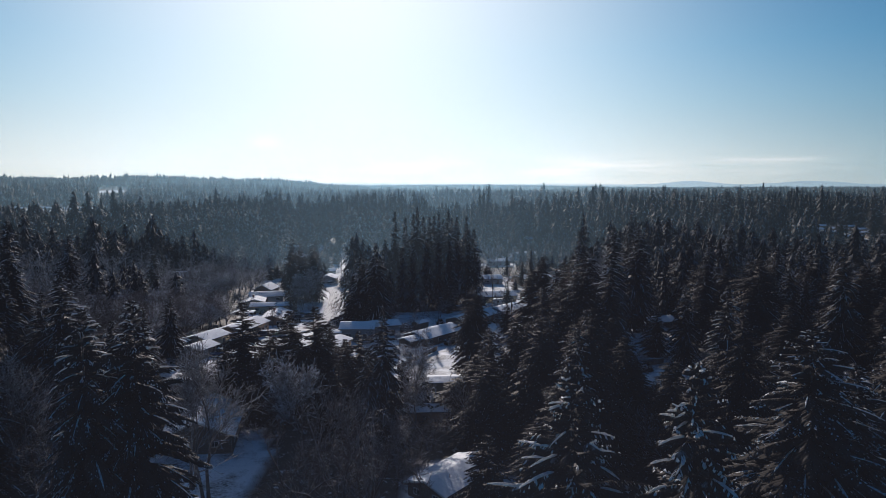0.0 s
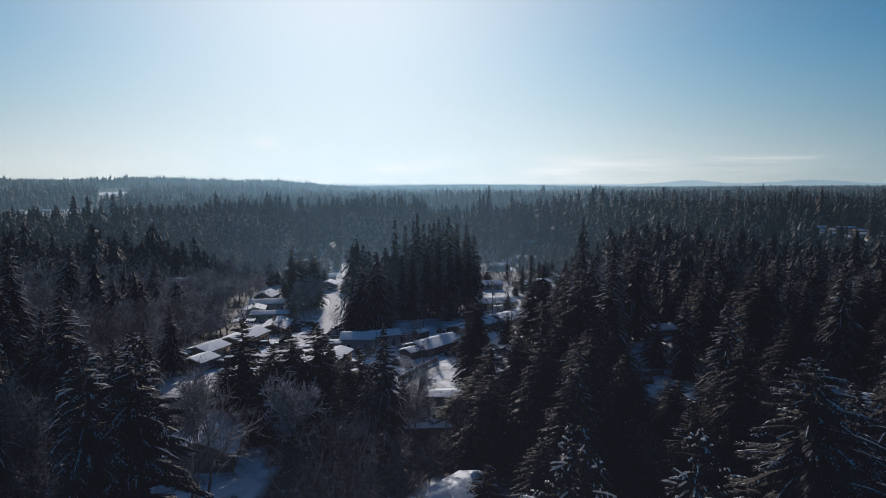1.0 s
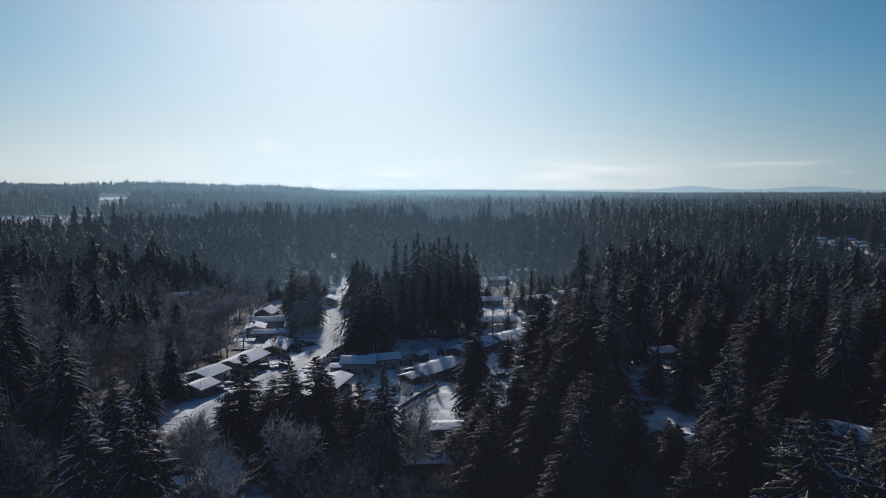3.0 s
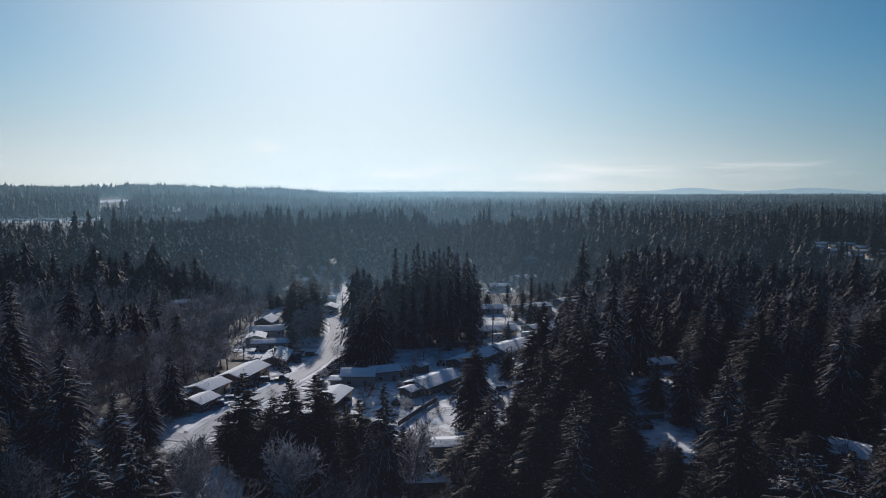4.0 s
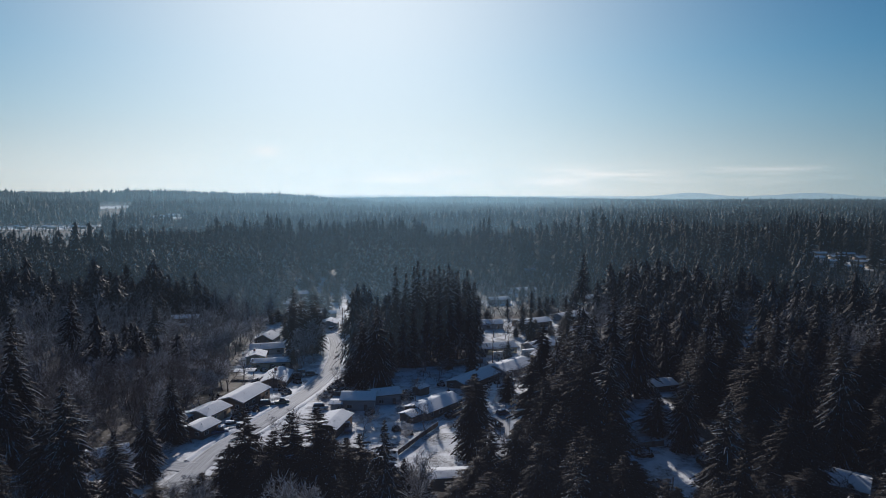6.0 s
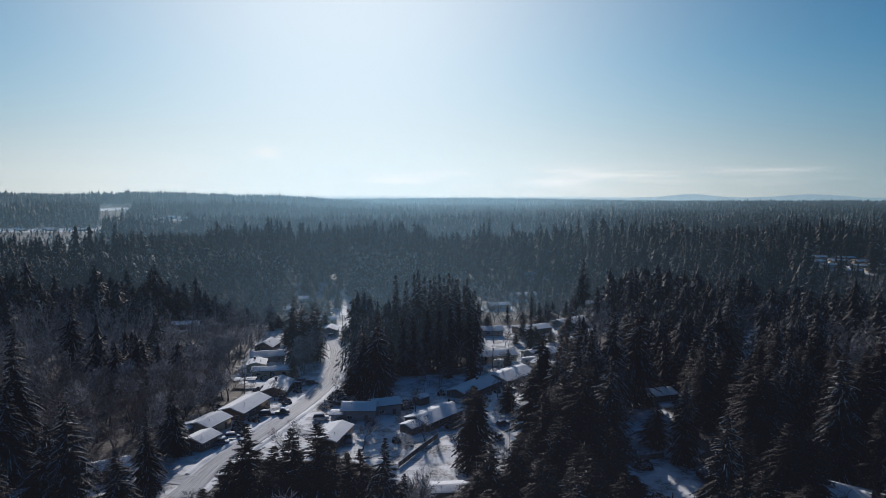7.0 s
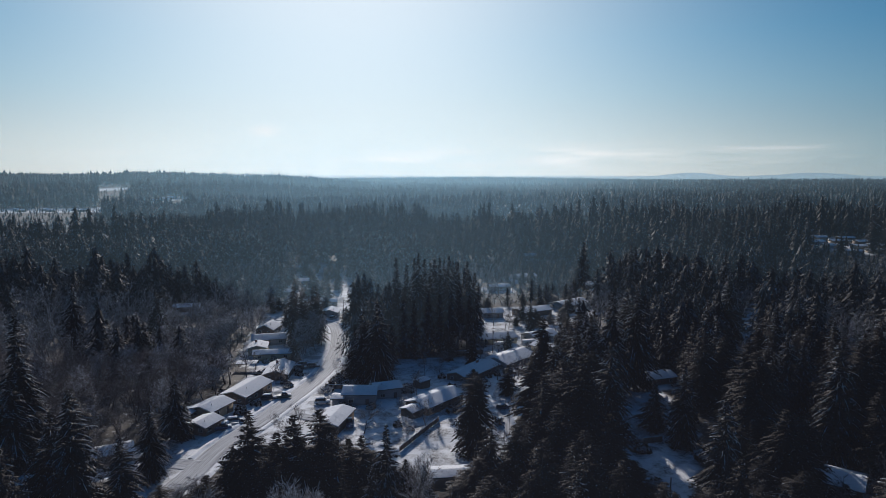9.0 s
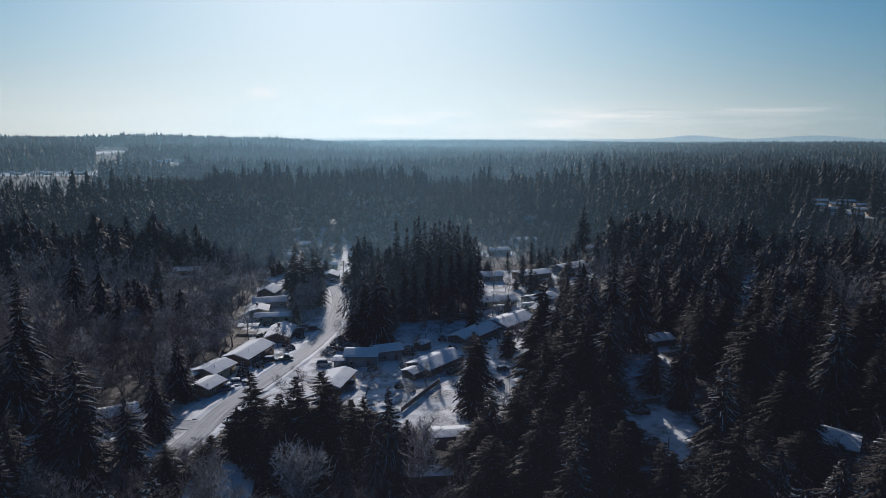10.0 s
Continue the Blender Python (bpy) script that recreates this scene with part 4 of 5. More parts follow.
def trailer(x, y, yaw, L=6.5):
    """A white travel trailer with snow on top."""
    ob = thing("travel_trailer", "white travel trailer parked in the snow beside a house", "trailer", pose(x, y, gz(x, y), 0, 0, yaw), "travel trailers")
    part("body", Soup().box(-L / 2, L / 2, -1.2, 1.2, 0.5, 2.75, 0.2).mesh("trailer_body", CAR_PAINT["white"], True), ob)
    part("roof_snow", Soup().box(-L / 2 + 0.15, L / 2 - 0.15, -1.1, 1.1, 2.754, 2.95, 0.08).mesh("trailer_snow", M_SNOW, True), ob)
    for k in (-0.28, 0.05, 0.33):
        part("pane", Soup().box(k * L - 0.5, k * L + 0.5, -1.24, -1.203, 1.5, 2.1).mesh("trailer_pane", M_GLASS), ob)
    for k in (-0.6, 0.6):
        for sy in (-1, 1):
            part("wheel", Soup().tube([(k, sy * 1.05, 0.35), (k, sy * 1.25, 0.35)], [0.35, 0.35], 12).mesh("trailer_tyre", M_RUBBER, True), ob)
    part("drawbar", Soup().box(L / 2, L / 2 + 1.2, -0.06, 0.06, 0.5, 0.6).mesh("drawbar", M_METAL), ob)
    return ob


POLES = {}


def utility_pole(name, x, y, h=11.0, yaw=0.0, arm=True):
    z = gz(x, y)
    ob = thing("utility_pole", "dark wooden utility pole with a crossarm", "pole", pose(x, y, z, 0, 0, yaw), "utility poles")
    part("pole", Soup().tube([(0, 0, -0.6), (0, 0, h * 0.5), (0, 0, h)], [0.17, 0.14, 0.11], 8).mesh("pole", M_POLE, True), ob)
    if arm:
        part("crossarm", Soup().box(-1.2, 1.2, -0.06, 0.06, h - 0.75, h - 0.6).mesh("crossarm", M_POLE), ob)
        for k in (-1.05, -0.4, 0.4, 1.05):
            part("insulator", Soup().tube([(k, 0, h - 0.598), (k, 0, h - 0.4)], [0.06, 0.04], 6).mesh("insulator", M_TRIM, True), ob)
        part("transformer", Soup().tube([(0.32, 0, h - 2.6), (0.32, 0, h - 1.6)], [0.22, 0.22], 10).mesh("transformer", M_METAL, True), ob)
    POLES[name] = Vector((x, y, z + h - 0.4))


def wire(a, b, sag=0.9, off=0.0):
    p, q = POLES[a], POLES[b]
    pts = []
    for k in range(13):
        u = k / 12
        pts.append((p.x + (q.x - p.x) * u + off, p.y + (q.y - p.y) * u, p.z + (q.z - p.z) * u - sag * 4 * u * (1 - u)))
    ob = new("overhead_wire", Soup().tube(pts, [0.022] * 13, 4).mesh("wire", M_WIRE, True))
    tagged(ob, "black overhead wire strung between utility poles", "wire", "overhead wires")


def fence(points, h=1.7, label="dark board fence with a cap of snow"):
    """A board fence along a line, posts and panels, snow along the top."""
    x0, y0 = points[0]
    ob = thing("fence", label, "fence", pose(x0, y0, 0), "fences")
    for (xa, ya), (xb, yb) in zip(points, points[1:]):
        n = max(1, round(math.hypot(xb - xa, yb - ya) / 2.4))
        for k in range(n):
            ax, ay = xa + (xb - xa) * k / n - x0, ya + (yb - ya) * k / n - y0
            bx, by = xa + (xb - xa) * (k + 1) / n - x0, ya + (yb - ya) * (k + 1) / n - y0
            za = min(gz(ax + x0, ay + y0), gz(bx + x0, by + y0))
            ln, an = math.hypot(bx - ax, by - ay), math.degrees(math.atan2(by - ay, bx - ax))
            m = pose(ax, ay, za, 0, 0, an)
            part("post", Soup().box(-0.06, 0.06, -0.06, 0.06, -0.3, h + 0.1).mesh("fence_post", M_WOOD), ob, "", m)
            part("panel", Soup().box(0.07, ln - 0.07, -0.025, 0.025, 0.05, h).mesh("fence_panel", M_WOOD), ob, "", m)
            part("snow_cap", Soup().box(0.07, ln - 0.07, -0.09, 0.09, h + 0.002, h + 0.16, 0.05).mesh("fence_snow", M_SNOW, True), ob, "", m)


car(-60.6, 163.6, 20, "silver", "suv", 0.2)
car(-57.4, 166.2, 15, "white", "car", 0.2)
car(-59.3, 160.6, 18, "blue", "pickup", 0.2)
car(-53.4, 185.6, 12, "black", "suv")
car(-49.8, 187.6, 20, "green", "pickup")
car(-36.6, 182.0, 8, "white", "suv", 0.16)
car(-52.6, 226.6, 5, "black", "car")
car(-48.4, 228.4, 8, "black", "suv")
car(-52.5, 231.6, 8, "blue", "car")
car(-41.0, 284.0, 10, "white", "pickup")
car(-40.2, 274.0, 80, "silver", "car")
car(16.6, 177.0, 30, "blue", "car")
car(23.2, 219.4, 10, "black", "suv")
car(28.6, 220.6, 15, "blue", "suv")
car(14.2, 165.5, 70, "silver", "car", 0.25)
car(-54.6, 310.5, 60, "silver", "suv")
car(-26.0, 163.5, 100, "blue", "pickup", 0.05, "dark old pickup beside the long garage")
car(42.5, 243.2, 40, "black", "car")
trailer(24.5, 256.5, 14, 7.0)
trailer(36.0, 260.0, 20, 6.0)
utility_pole("a", -40.4, 258, 12, 80)
utility_pole("b", -51.8, 270, 10, 80)
utility_pole("e", 20, 185, 11.7, 20)
utility_pole("f", 41, 237, 11.5, 40)
utility_pole("g", 20, 250, 10.7, 40)
utility_pole("h", 42.5, 116, 8, 0, False)
utility_pole("i", -49.5, 312, 11, 80)
for a, b2 in (("a", "i"), ("e", "f"), ("f", "g"), ("a", "b")):
    for off in (-0.9, 0.9):
        wire(a, b2, 0.9, off)
fence([(-11.5, 146.5), (-6.5, 157.5), (-2, 167.2)], 1.25)
fence([(0, 245.5), (8, 247), (16, 248.5)])
fence([(-38, 199), (-29, 198.5)], 1.4)
fence([(38, 152), (46, 150), (54, 152)], 1.5)


def snow_bank(line, offset, label):
    """Ploughed snow heaped along the edge of the street."""
    n = len(line)
    d = np.gradient(line, axis=0)
    d /= np.linalg.norm(d, axis=1, keepdims=True)
    side = np.stack([d[:, 1], -d[:, 0]], 1)
    w = np.array([-1.0, -0.55, -0.15, 0.25, 0.65, 1.0])
    prof = np.array([-0.1, 0.25, 0.5, 0.45, 0.2, -0.1])
    amp = np.array([max(0.1, 0.75 + 0.9 * noise.noise((k * 0.21, offset, 0))) for k in range(n)])
    P = line[:, None, :] + side[:, None, :] * (offset + w[None, :] * (0.7 + 0.5 * amp[:, None]))[:, :, None]
    jig = np.array([[noise.noise((k * 0.9, j * 1.7, offset)) for j in range(6)] for k in range(n)])
    Z = land(P[:, :, 0], P[:, :, 1]) + (prof[None, :] + 0.12 * jig) * amp[:, None]
    v = np.concatenate([P, Z[:, :, None]], 2).reshape(-1, 3)
    i = (np.arange(n - 1)[:, None] * 6 + np.arange(5)[None, :]).ravel()
    f = np.concatenate([np.stack([i, i + 7, i + 1], 1), np.stack([i, i + 6, i + 7], 1)])
    tagged(new("snow_bank", mesh_of("snow_bank", v, f, M_SNOW, True)), label, "snow bank", kind="structure")


snow_bank(LINE[6:150], 4.0, "lumpy bank of ploughed snow beside the street")
snow_bank(LINE[30:150], -4.0, "lumpy bank of ploughed snow beside the street")

for k, pts in enumerate([[(-47.5, 186), (-52, 187.5), (-56, 189)], [(-43.5, 228), (-49, 228), (-54, 227)], [(-44.5, 243), (-52, 243), (-58, 242)], [(-42, 183), (-37, 182), (-31, 182)], [(-48, 176), (-40, 171), (-34, 168)], [(-53, 160), (-58, 163), (-61, 164)], [(-44, 262), (-40, 270), (-39, 284), (-40, 300)], [(22, 214), (24, 220), (27, 226)]]):
    build_road("driveway", polyline(pts, 0.8), 4.2, "snowy driveway with wheel tracks", 0.0)


def evergreen_bush(x, y, h, r, k):
    """A rounded dark evergreen bush of many leaf sprays, snow on top."""
    if ("bush", k % 3) not in SHARED:
        rb = np.random.default_rng(900 + k % 3)
        n = 420
        d = rb.normal(size=(n, 3))
        d[:, 2] = np.abs(d[:, 2])
        d /= np.linalg.norm(d, axis=1, keepdims=True)
        lump = 0.8 + 0.25 * np.sin(d[:, 0] * 4 + k) * np.cos(d[:, 1] * 5)
        c = d * (lump * (0.55 + 0.45 * rb.random(n) ** 0.4))[:, None]
        a, e = rb.normal(size=(n, 3)) * 0.16, d * 0.2
        v = np.stack([c - a, c + a, c + e + a * 0.3], 1).reshape(-1, 3)
        pick = (d[:, 2] > 0.45) & (rb.random(n) < 0.7)
        cs, up = c[pick] * 1.03, np.array([0, 0, 0.06])
        q = rb.normal(size=(len(cs), 3)) * [0.13, 0.13, 0.02]
        q2 = np.cross(q, [0, 0, 1.0])
        sv = np.stack([cs - q, cs - q2, cs + q, cs + q2, cs + up], 1).reshape(-1, 3)
        b5 = np.arange(len(cs))[:, None] * 5
        sf = np.concatenate([b5 + [0, 1, 4], b5 + [1, 2, 4], b5 + [2, 3, 4], b5 + [3, 0, 4]])
        st = Soup().tube([(0, 0, -0.2), (0, 0, 0.5)], [0.07, 0.04], 6)
        SHARED[("bush", k % 3)] = (st.mesh("bush_stem", M_BARK), mesh_of("bush_leaves", v, np.arange(3 * n).reshape(-1, 3), M_CEDAR), mesh_of("bush_snow", sv, sf, M_TREE_SNOW, True))
    ob = thing("bush", "rounded evergreen garden bush capped with snow", "bush", Matrix.LocRotScale((x, y, gz(x, y)), Euler((0, 0, k)), (r, r, h)), "garden bushes")
    stem, leaf, snow = SHARED[("bush", k % 3)]
    part("stem", stem, ob)
    tagged(part("foliage", leaf, ob), kind="stuff")
    tagged(part("snow_cover", snow, ob), kind="stuff")


rb0 = np.random.default_rng(5)
for k, (hx, hy, yaw, L, W) in enumerate([(-61, 189.3, 75, 16, 9.4), (-58.2, 217.5, 93, 15, 9.2), (-66.5, 242, 8, 15, 7), (-66, 173, 70, 10, 8.5), (-25.5, 184.5, 0, 10, 9), (-3.2, 180.3, 50, 17, 9.5), (10.4, 217.2, 52, 21, 9.5), (25, 234.5, 48, 19, 12), (42, 251.5, -52, 11, 9), (22.6, 268, 16, 17, 11), (70.5, 207, 18, 13, 8.5)]):
    for j in range(6):
        u, sgn = rb0.uniform(-0.5, 0.5) * L, (-1 if j % 3 else 1)
        px, py = u, sgn * (W / 2 + rb0.uniform(0.4, 3.5))
        c, s_ = math.cos(radians(yaw)), math.sin(radians(yaw))
        wx, wy = hx + px * c - py * s_, hy + px * s_ + py * c
        if road_distance(wx, wy) > 6:
            evergreen_bush(wx, wy, rb0.uniform(0.9, 2.4), rb0.uniform(0.8, 1.7), k * 6 + j)
for k, (x, y, h_, r) in enumerate([(-35.5, 205, 3.4, 3.2), (-33, 201, 2.6, 2.4), (-13, 163, 1.6, 1.3), (-9.5, 160, 1.2, 1.1), (-37.5, 196, 2.2, 2.0), (-51, 201, 1.8, 1.8), (-53.5, 206, 1.6, 1.6), (-16, 197, 2.8, 2.6), (-12, 194, 3, 2.4), (2, 196, 2.4, 2.2), (60, 141, 2.6, 2.4), (47, 146, 2.2, 2.2), (44, 128, 1.8, 2.0)]):
    evergreen_bush(x, y, h_, r, k)

# settlements far off
for k in range(13):
    house(360 + (k % 3) * 22 + (k * 7) % 5, 545 + (k // 3) * 27 + (k * 5) % 9, (k * 37) % 25 - 12, 13 + (k * 3) % 6, 10, ("grey", "tan", "brown")[k % 3], 2.6, 0.28, "far-off house with a snowy roof among trees", 60 + k, windows=False)
for k in range(3):
    house(700 + k * 26, 1180 + k * 8, 5, 22, 12, "grey", 3, 0.2, "far-off long house with a snowy roof", 80 + k, windows=False)
for k in range(12):
    house(-940 + k * 30, 1190 + (k * 29) % 64, (k * 31) % 30 - 15, 16, 11, ("grey", "tan")[k % 2], 2.8, 0.3, "far-off house with a snowy roof by a field", 90 + k, windows=False)
for k in range(5):
    house(-648 + (k % 2) * 16, 1460 + k * 20, 10 * k, 15, 11, "grey", 3, 0.35, "far-off house with a snowy roof on a slope", 110 + k, windows=False)

# ---- tall conifers that stand out ----
for k, (x, y, top, r) in enumerate([(-35.4, 58, 33.8, 5.0), (-31.6, 60, 34.2, 5.4), (4.7, 30, 36.6, 6.4), (9.2, 26.5, 37.4, 6.4), (36.5, 63, 30.6, 8.0), (43.4, 66, 26, 5.4)]):
    conifer("laden", x, y, top, r, k % 3, 67 * k, "snow-laden firs")
# cedars at (31, 164), (37.5, 158) and (44, 167) are added to shade the glade
for k, (x, y, top, r) in enumerate([
        (6.4, 144, 22, 5.0), (5.6, 119, 12.5, 6.0), (20.2, 146, 25.5, 6.6), (25.5, 138, 23.6, 6.4), (28.7, 131, 30, 6.2), (31, 164, 19, 6.5), (37.5, 158, 23, 6.0), (44, 167, 19.5, 5.0), (12.8, 116, 20.4, 5.4), (15.1, 101, 24.0, 6.0),
        (20.6, 92, 27.0, 6.0), (15.8, 84, 21.5, 5.4), (28.6, 101, 20.5, 5.4), (37.6, 124, 9.6, 4.4), (24, 110, 22, 6.0), (31, 118, 19, 5.2), (22, 121, 23, 5.6), (15.5, 128, 17, 4.8),
        (34, 128, 18, 5.0), (2.9, 60, 20.6, 4.4), (10.5, 74, 17, 5.0)]):
    conifer("cedar", x, y, top, r, k % 3, 53 * k, "dark cedars")
for k, (x, y, top, r) in enumerate([
        (67.7, 135, 29.6, 7.6), (65.3, 118, 22.7, 5.6), (74.1, 151, 27.3, 6.8), (72, 122, 20, 5.2), (98, 146, 26, 6.2), (108, 160, 25, 6.4), (61, 104, 17, 5.0)]):
    conifer("cedar", x, y, top, r, k % 3, 53 * k + 20, "dark cedars in the eastern wood")
for k, (x, y, top, r) in enumerate([
        (-22.1, 205, 26.8, 7.4), (-27.3, 208, 22.9, 6.4), (-11.3, 106, 24.8, 5.0), (-65.2, 105, 31.5, 6.4), (-69.9, 107, 27, 5.8), (-94.4, 136, 37.6, 6.8), (-92.4, 130, 25.8, 6.2), (-67.6, 153, 18.9, 4.6),
        (-63.9, 131, 19.5, 4.0), (-142.6, 241, 26, 6.4), (-122.5, 267, 19, 6.0), (-13.6, 104, 18, 4.2), (-58.5, 108, 22, 5.0), (-76, 118, 22, 5.6), (-104, 150, 24, 6.2)]):
    conifer("spruce", x, y, top, r, k % 3, 41 * k, "snow-streaked spruces west of the grove")
# spruces at (36, 171), (44, 204), (47, 196), (54, 201) are added for shade on the glade
for k, (x, y, top, r) in enumerate([
        (49.1, 109, 27.9, 6.2), (88.7, 139, 31.3, 6.6), (101.8, 175, 20.5, 5.2), (57.7, 149, 21.8, 5.0), (54.7, 160, 13.5, 4.8), (60.9, 197, 34.0, 7.6), (36.5, 139, 30.6, 6.4), (41.3, 176, 28.7, 6.4),
        (36, 171, 27, 6.6), (68, 231, 26, 6.6), (86.7, 204, 28.0, 6.4), (104.9, 196, 27.4, 6.4), (114.2, 248, 30, 7.6), (50.4, 187, 33.3, 7.4), (44, 204, 28, 6.0), (47, 196, 26, 5.6),
        (54, 201, 27, 5.6), (97.3, 323, 32.4, 6.6), (120, 262, 27, 6.4), (151, 333, 27, 7.0), (128, 224, 24, 6.0)]):
    conifer("spruce", x, y, top, r, k % 3, 41 * k + 15, "snow-streaked spruces")
for k, (x, y, top, r) in enumerate([
        (-38.4, 116, 23.5, 6.4), (-30.7, 120, 21.0, 5.6), (-26.0, 122, 21.4, 6.4), (-17.1, 119, 17.2, 5.2), (-34.4, 121, 17, 5.4), (-22, 117, 17, 5.4), (-42.6, 119, 15, 5.0), (-28.4, 117, 17.5, 5.4), (-24, 126, 16, 5.0), (-20.5, 124, 14.5, 4.8), (-35, 112, 14, 5.0), (-14.5, 122, 12, 4.2), (-45, 112, 12.5, 4.6),
        (13.5, 98.5, 10.0, 1.5), (-14.5, 111, 15.5, 4.0), (-19.5, 108, 14, 4.0), (32, 82, 19, 4.6), (-9, 124, 10.0, 3.2), (-5, 121, 9, 3.0), (46.5, 96, 14, 4.2)]):
    conifer("young", x, y, top, r, k % 3, 77 * k, "young conifers by the road")
# the four firs at y 272 to 284 are added to thicken the grove's shadow
for k, (x, y, top, r) in enumerate([
        (-19.0, 252, 35, 4.3), (-14.6, 248, 33, 4.3), (-10.1, 253, 37.2, 4.3), (-5.2, 249, 33.5, 4.3), (-1.6, 254, 35, 4.3), (2.2, 250, 36.2, 5.2), (6, 255, 33, 4.3), (9.6, 252, 33.4, 4.3), (-12, 262, 34, 4.3), (-3.5, 263, 33, 4.3), (4, 264, 32, 4.3), (13, 258, 28, 5.0), (-8, 272, 32, 4.3), (0.5, 274, 31, 4.3), (-4, 284, 30, 4.3), (6, 283, 29, 4.3),
        (82.5, 371, 31, 6.0), (108, 350, 29, 4.3)]):
    conifer("fir", x, y, top, r, k % 3, 59 * k, "tall firs")
for k, (x, y, top, r) in enumerate([(-66, 278, 22, 5.4), (-61, 270, 20.5, 5.2), (-57, 264, 17, 4.8), (-63, 262, 19, 5), (-53, 265, 18, 4.6), (-55.5, 274, 20, 5), (-59, 284, 18, 4.8)]):
    conifer("timber", x, y, top, r, k % 3, 59 * k, "firs beside the street")
# the high dark stand on the rise
for k, (x, y, top, r) in enumerate([
        (177, 422, 39.5, 7.2), (168, 430, 36, 6.6), (187, 436, 38, 7), (200, 455, 39, 7.2), (210, 470, 41, 7.4), (222, 490, 43, 7.4), (229, 503, 45, 7.6), (241, 508, 43, 7.2), (254, 516, 41, 7), (268, 524, 39, 7), (280, 532, 38, 7), (291, 539, 38.5, 7),
        (222, 628, 47, 7.4), (213, 634, 44, 7), (233, 622, 44, 7), (196, 440, 34, 7), (215, 452, 34, 7), (232, 474, 36, 7), (250, 492, 36, 7), (317, 541, 31, 7.6), (340, 531, 21.6, 6.0), (378, 546, 38, 8.0), (386, 540, 32, 7)]):
    conifer("timber", x, y, top, r, k % 3, 71 * k, "high firs on the rise")

# ---- bare trees that stand out ----
for k, (kind, x, y, top, r) in enumerate([("maple", -33, 81, 26, 8), ("round", -24.6, 101, 18.8, 6.5), ("round", -6.2, 114, 17.8, 5.2), ("thicket", -10, 76, 19, 5), ("thicket", -15, 77, 20, 6), ("alder", -4.5, 84, 11, 3.5), ("thicket", -21, 79, 17, 5), ("thicket", -12, 84, 16, 5), ("maple", -62, 88, 22, 6.5), ("alder", -50, 72, 17, 5), ("alder", 12, 126, 16, 3.4), ("thicket", 45, 95, 13, 4), ("round", 95, 200, 14, 5), ("round", -90, 250, 11, 6)]):
    bare_tree(kind, x, y, top, r, k % 2, 47 * k)
for k, (kind, x, y, top, r) in enumerate([("round", -52, 252, 10, 5), ("round", -51.5, 262, 12, 6), ("round", -57, 253, 11, 5), ("round", -87, 262, 12, 6), ("maple", -37, 86, 24, 6.5), ("maple", -96, 262, 14, 7), ("round", -88, 215, 9, 5), ("alder", -70, 300, 11, 4), ("alder", -56, 290, 10, 3.4), ("shrub", -35, 204, 1.6, 3.2), ("shrub", -13, 162, 4, 3), ("shrub", 60, 140, 4.5, 2.5), ("shrub", -12, 190, 3.4, 2.6), ("shrub", -52, 200, 0.3, 1.6), ("shrub", 48, 149, 4.6, 3.0)]):
    bare_tree(kind, x, y, top, r, k % 2, 31 * k)


for k, (kind, x, y, top, r) in enumerate([("round", -45, 117, 11, 4.5), ("round", -50.5, 116, 10, 4), ("alder", -66, 122, 14, 4.5), ("alder", -69, 128, 13, 4.5), ("alder", -80, 150, 13, 5), ("alder", -84, 140, 13, 5), ("alder", -74, 135, 12, 4.5)]):
    bare_tree(kind, x, y, top, r, k % 2, 61 * k)

rs = np.random.default_rng(23)
for k in range(230):
    x, y = rs.uniform(-76, 58), rs.uniform(146, 300)
    near_home = min(math.hypot(x - o.matrix_basis.translation.x, y - o.matrix_basis.translation.y) for o in HOUSES)
    if not in_poly(x, y, STREETS) or road_distance(x, y) < 6.5 or not 7.5 < near_home < 17 or (10 < x < 25 and y < 220):
        continue
    bare_tree("shrub", x, y, gz(x, y) + rs.uniform(1.2, 3.6), rs.uniform(1.2, 3.0), k % 2, 29 * k, "yard shrubs")

for k in range(150):
    x, y = rs.uniform(-76, 58), rs.uniform(150, 250)
    near_home = min(math.hypot(x - o.matrix_basis.translation.x, y - o.matrix_basis.translation.y) for o in HOUSES)
    if not in_poly(x, y, STREETS) or road_distance(x, y) < 8 or not 9 < near_home < 16 or k % 2:
        continue
    bare_tree("alder", x, y, gz(x, y) + rs.uniform(6, 10), rs.uniform(3.0, 4.6), k // 2 % 2, 37 * k, "yard trees")

# ---- the woods ----
rng = np.random.default_rng(11)
WEST = [(-1e3, 0.0)]
# frosted broadleaf trees along the back of the western yards
for k in range(260):
    x, y = rng.uniform(-128, -66), rng.uniform(150, 300)
    if is_open(x, y) or min(math.hypot(x - a, y - b) for a, b in WEST) < 6.0:
        continue
    WEST.append((x, y))
    bare_tree("round" if k % 3 else "alder", x, y, gz(x, y) + rng.uniform(8, 14), rng.uniform(4.4, 6.6), k % 2, rng.uniform(0, 360), "frosted trees behind the yards")


def scatter(y0, y1, step, half, x_lo=-1e9, x_hi=1e9):
    out = []
    y = y0
    while y < y1:
        w = half(y)
        x = -w
        while x < w:
            px, py = x + rng.uniform(-0.45, 0.45) * step, y + rng.uniform(-0.45, 0.45) * step
            if x_lo < px < x_hi and not is_open(px, py):
                out.append((px, py))
            x += step
        y += step
    return out


HOMES = [(ob.matrix_basis.translation.x, ob.matrix_basis.translation.y) for ob in scene.objects if ob.parent is None and ob.name.split(".")[0] in ("house", "carport", "shed", "porch")]


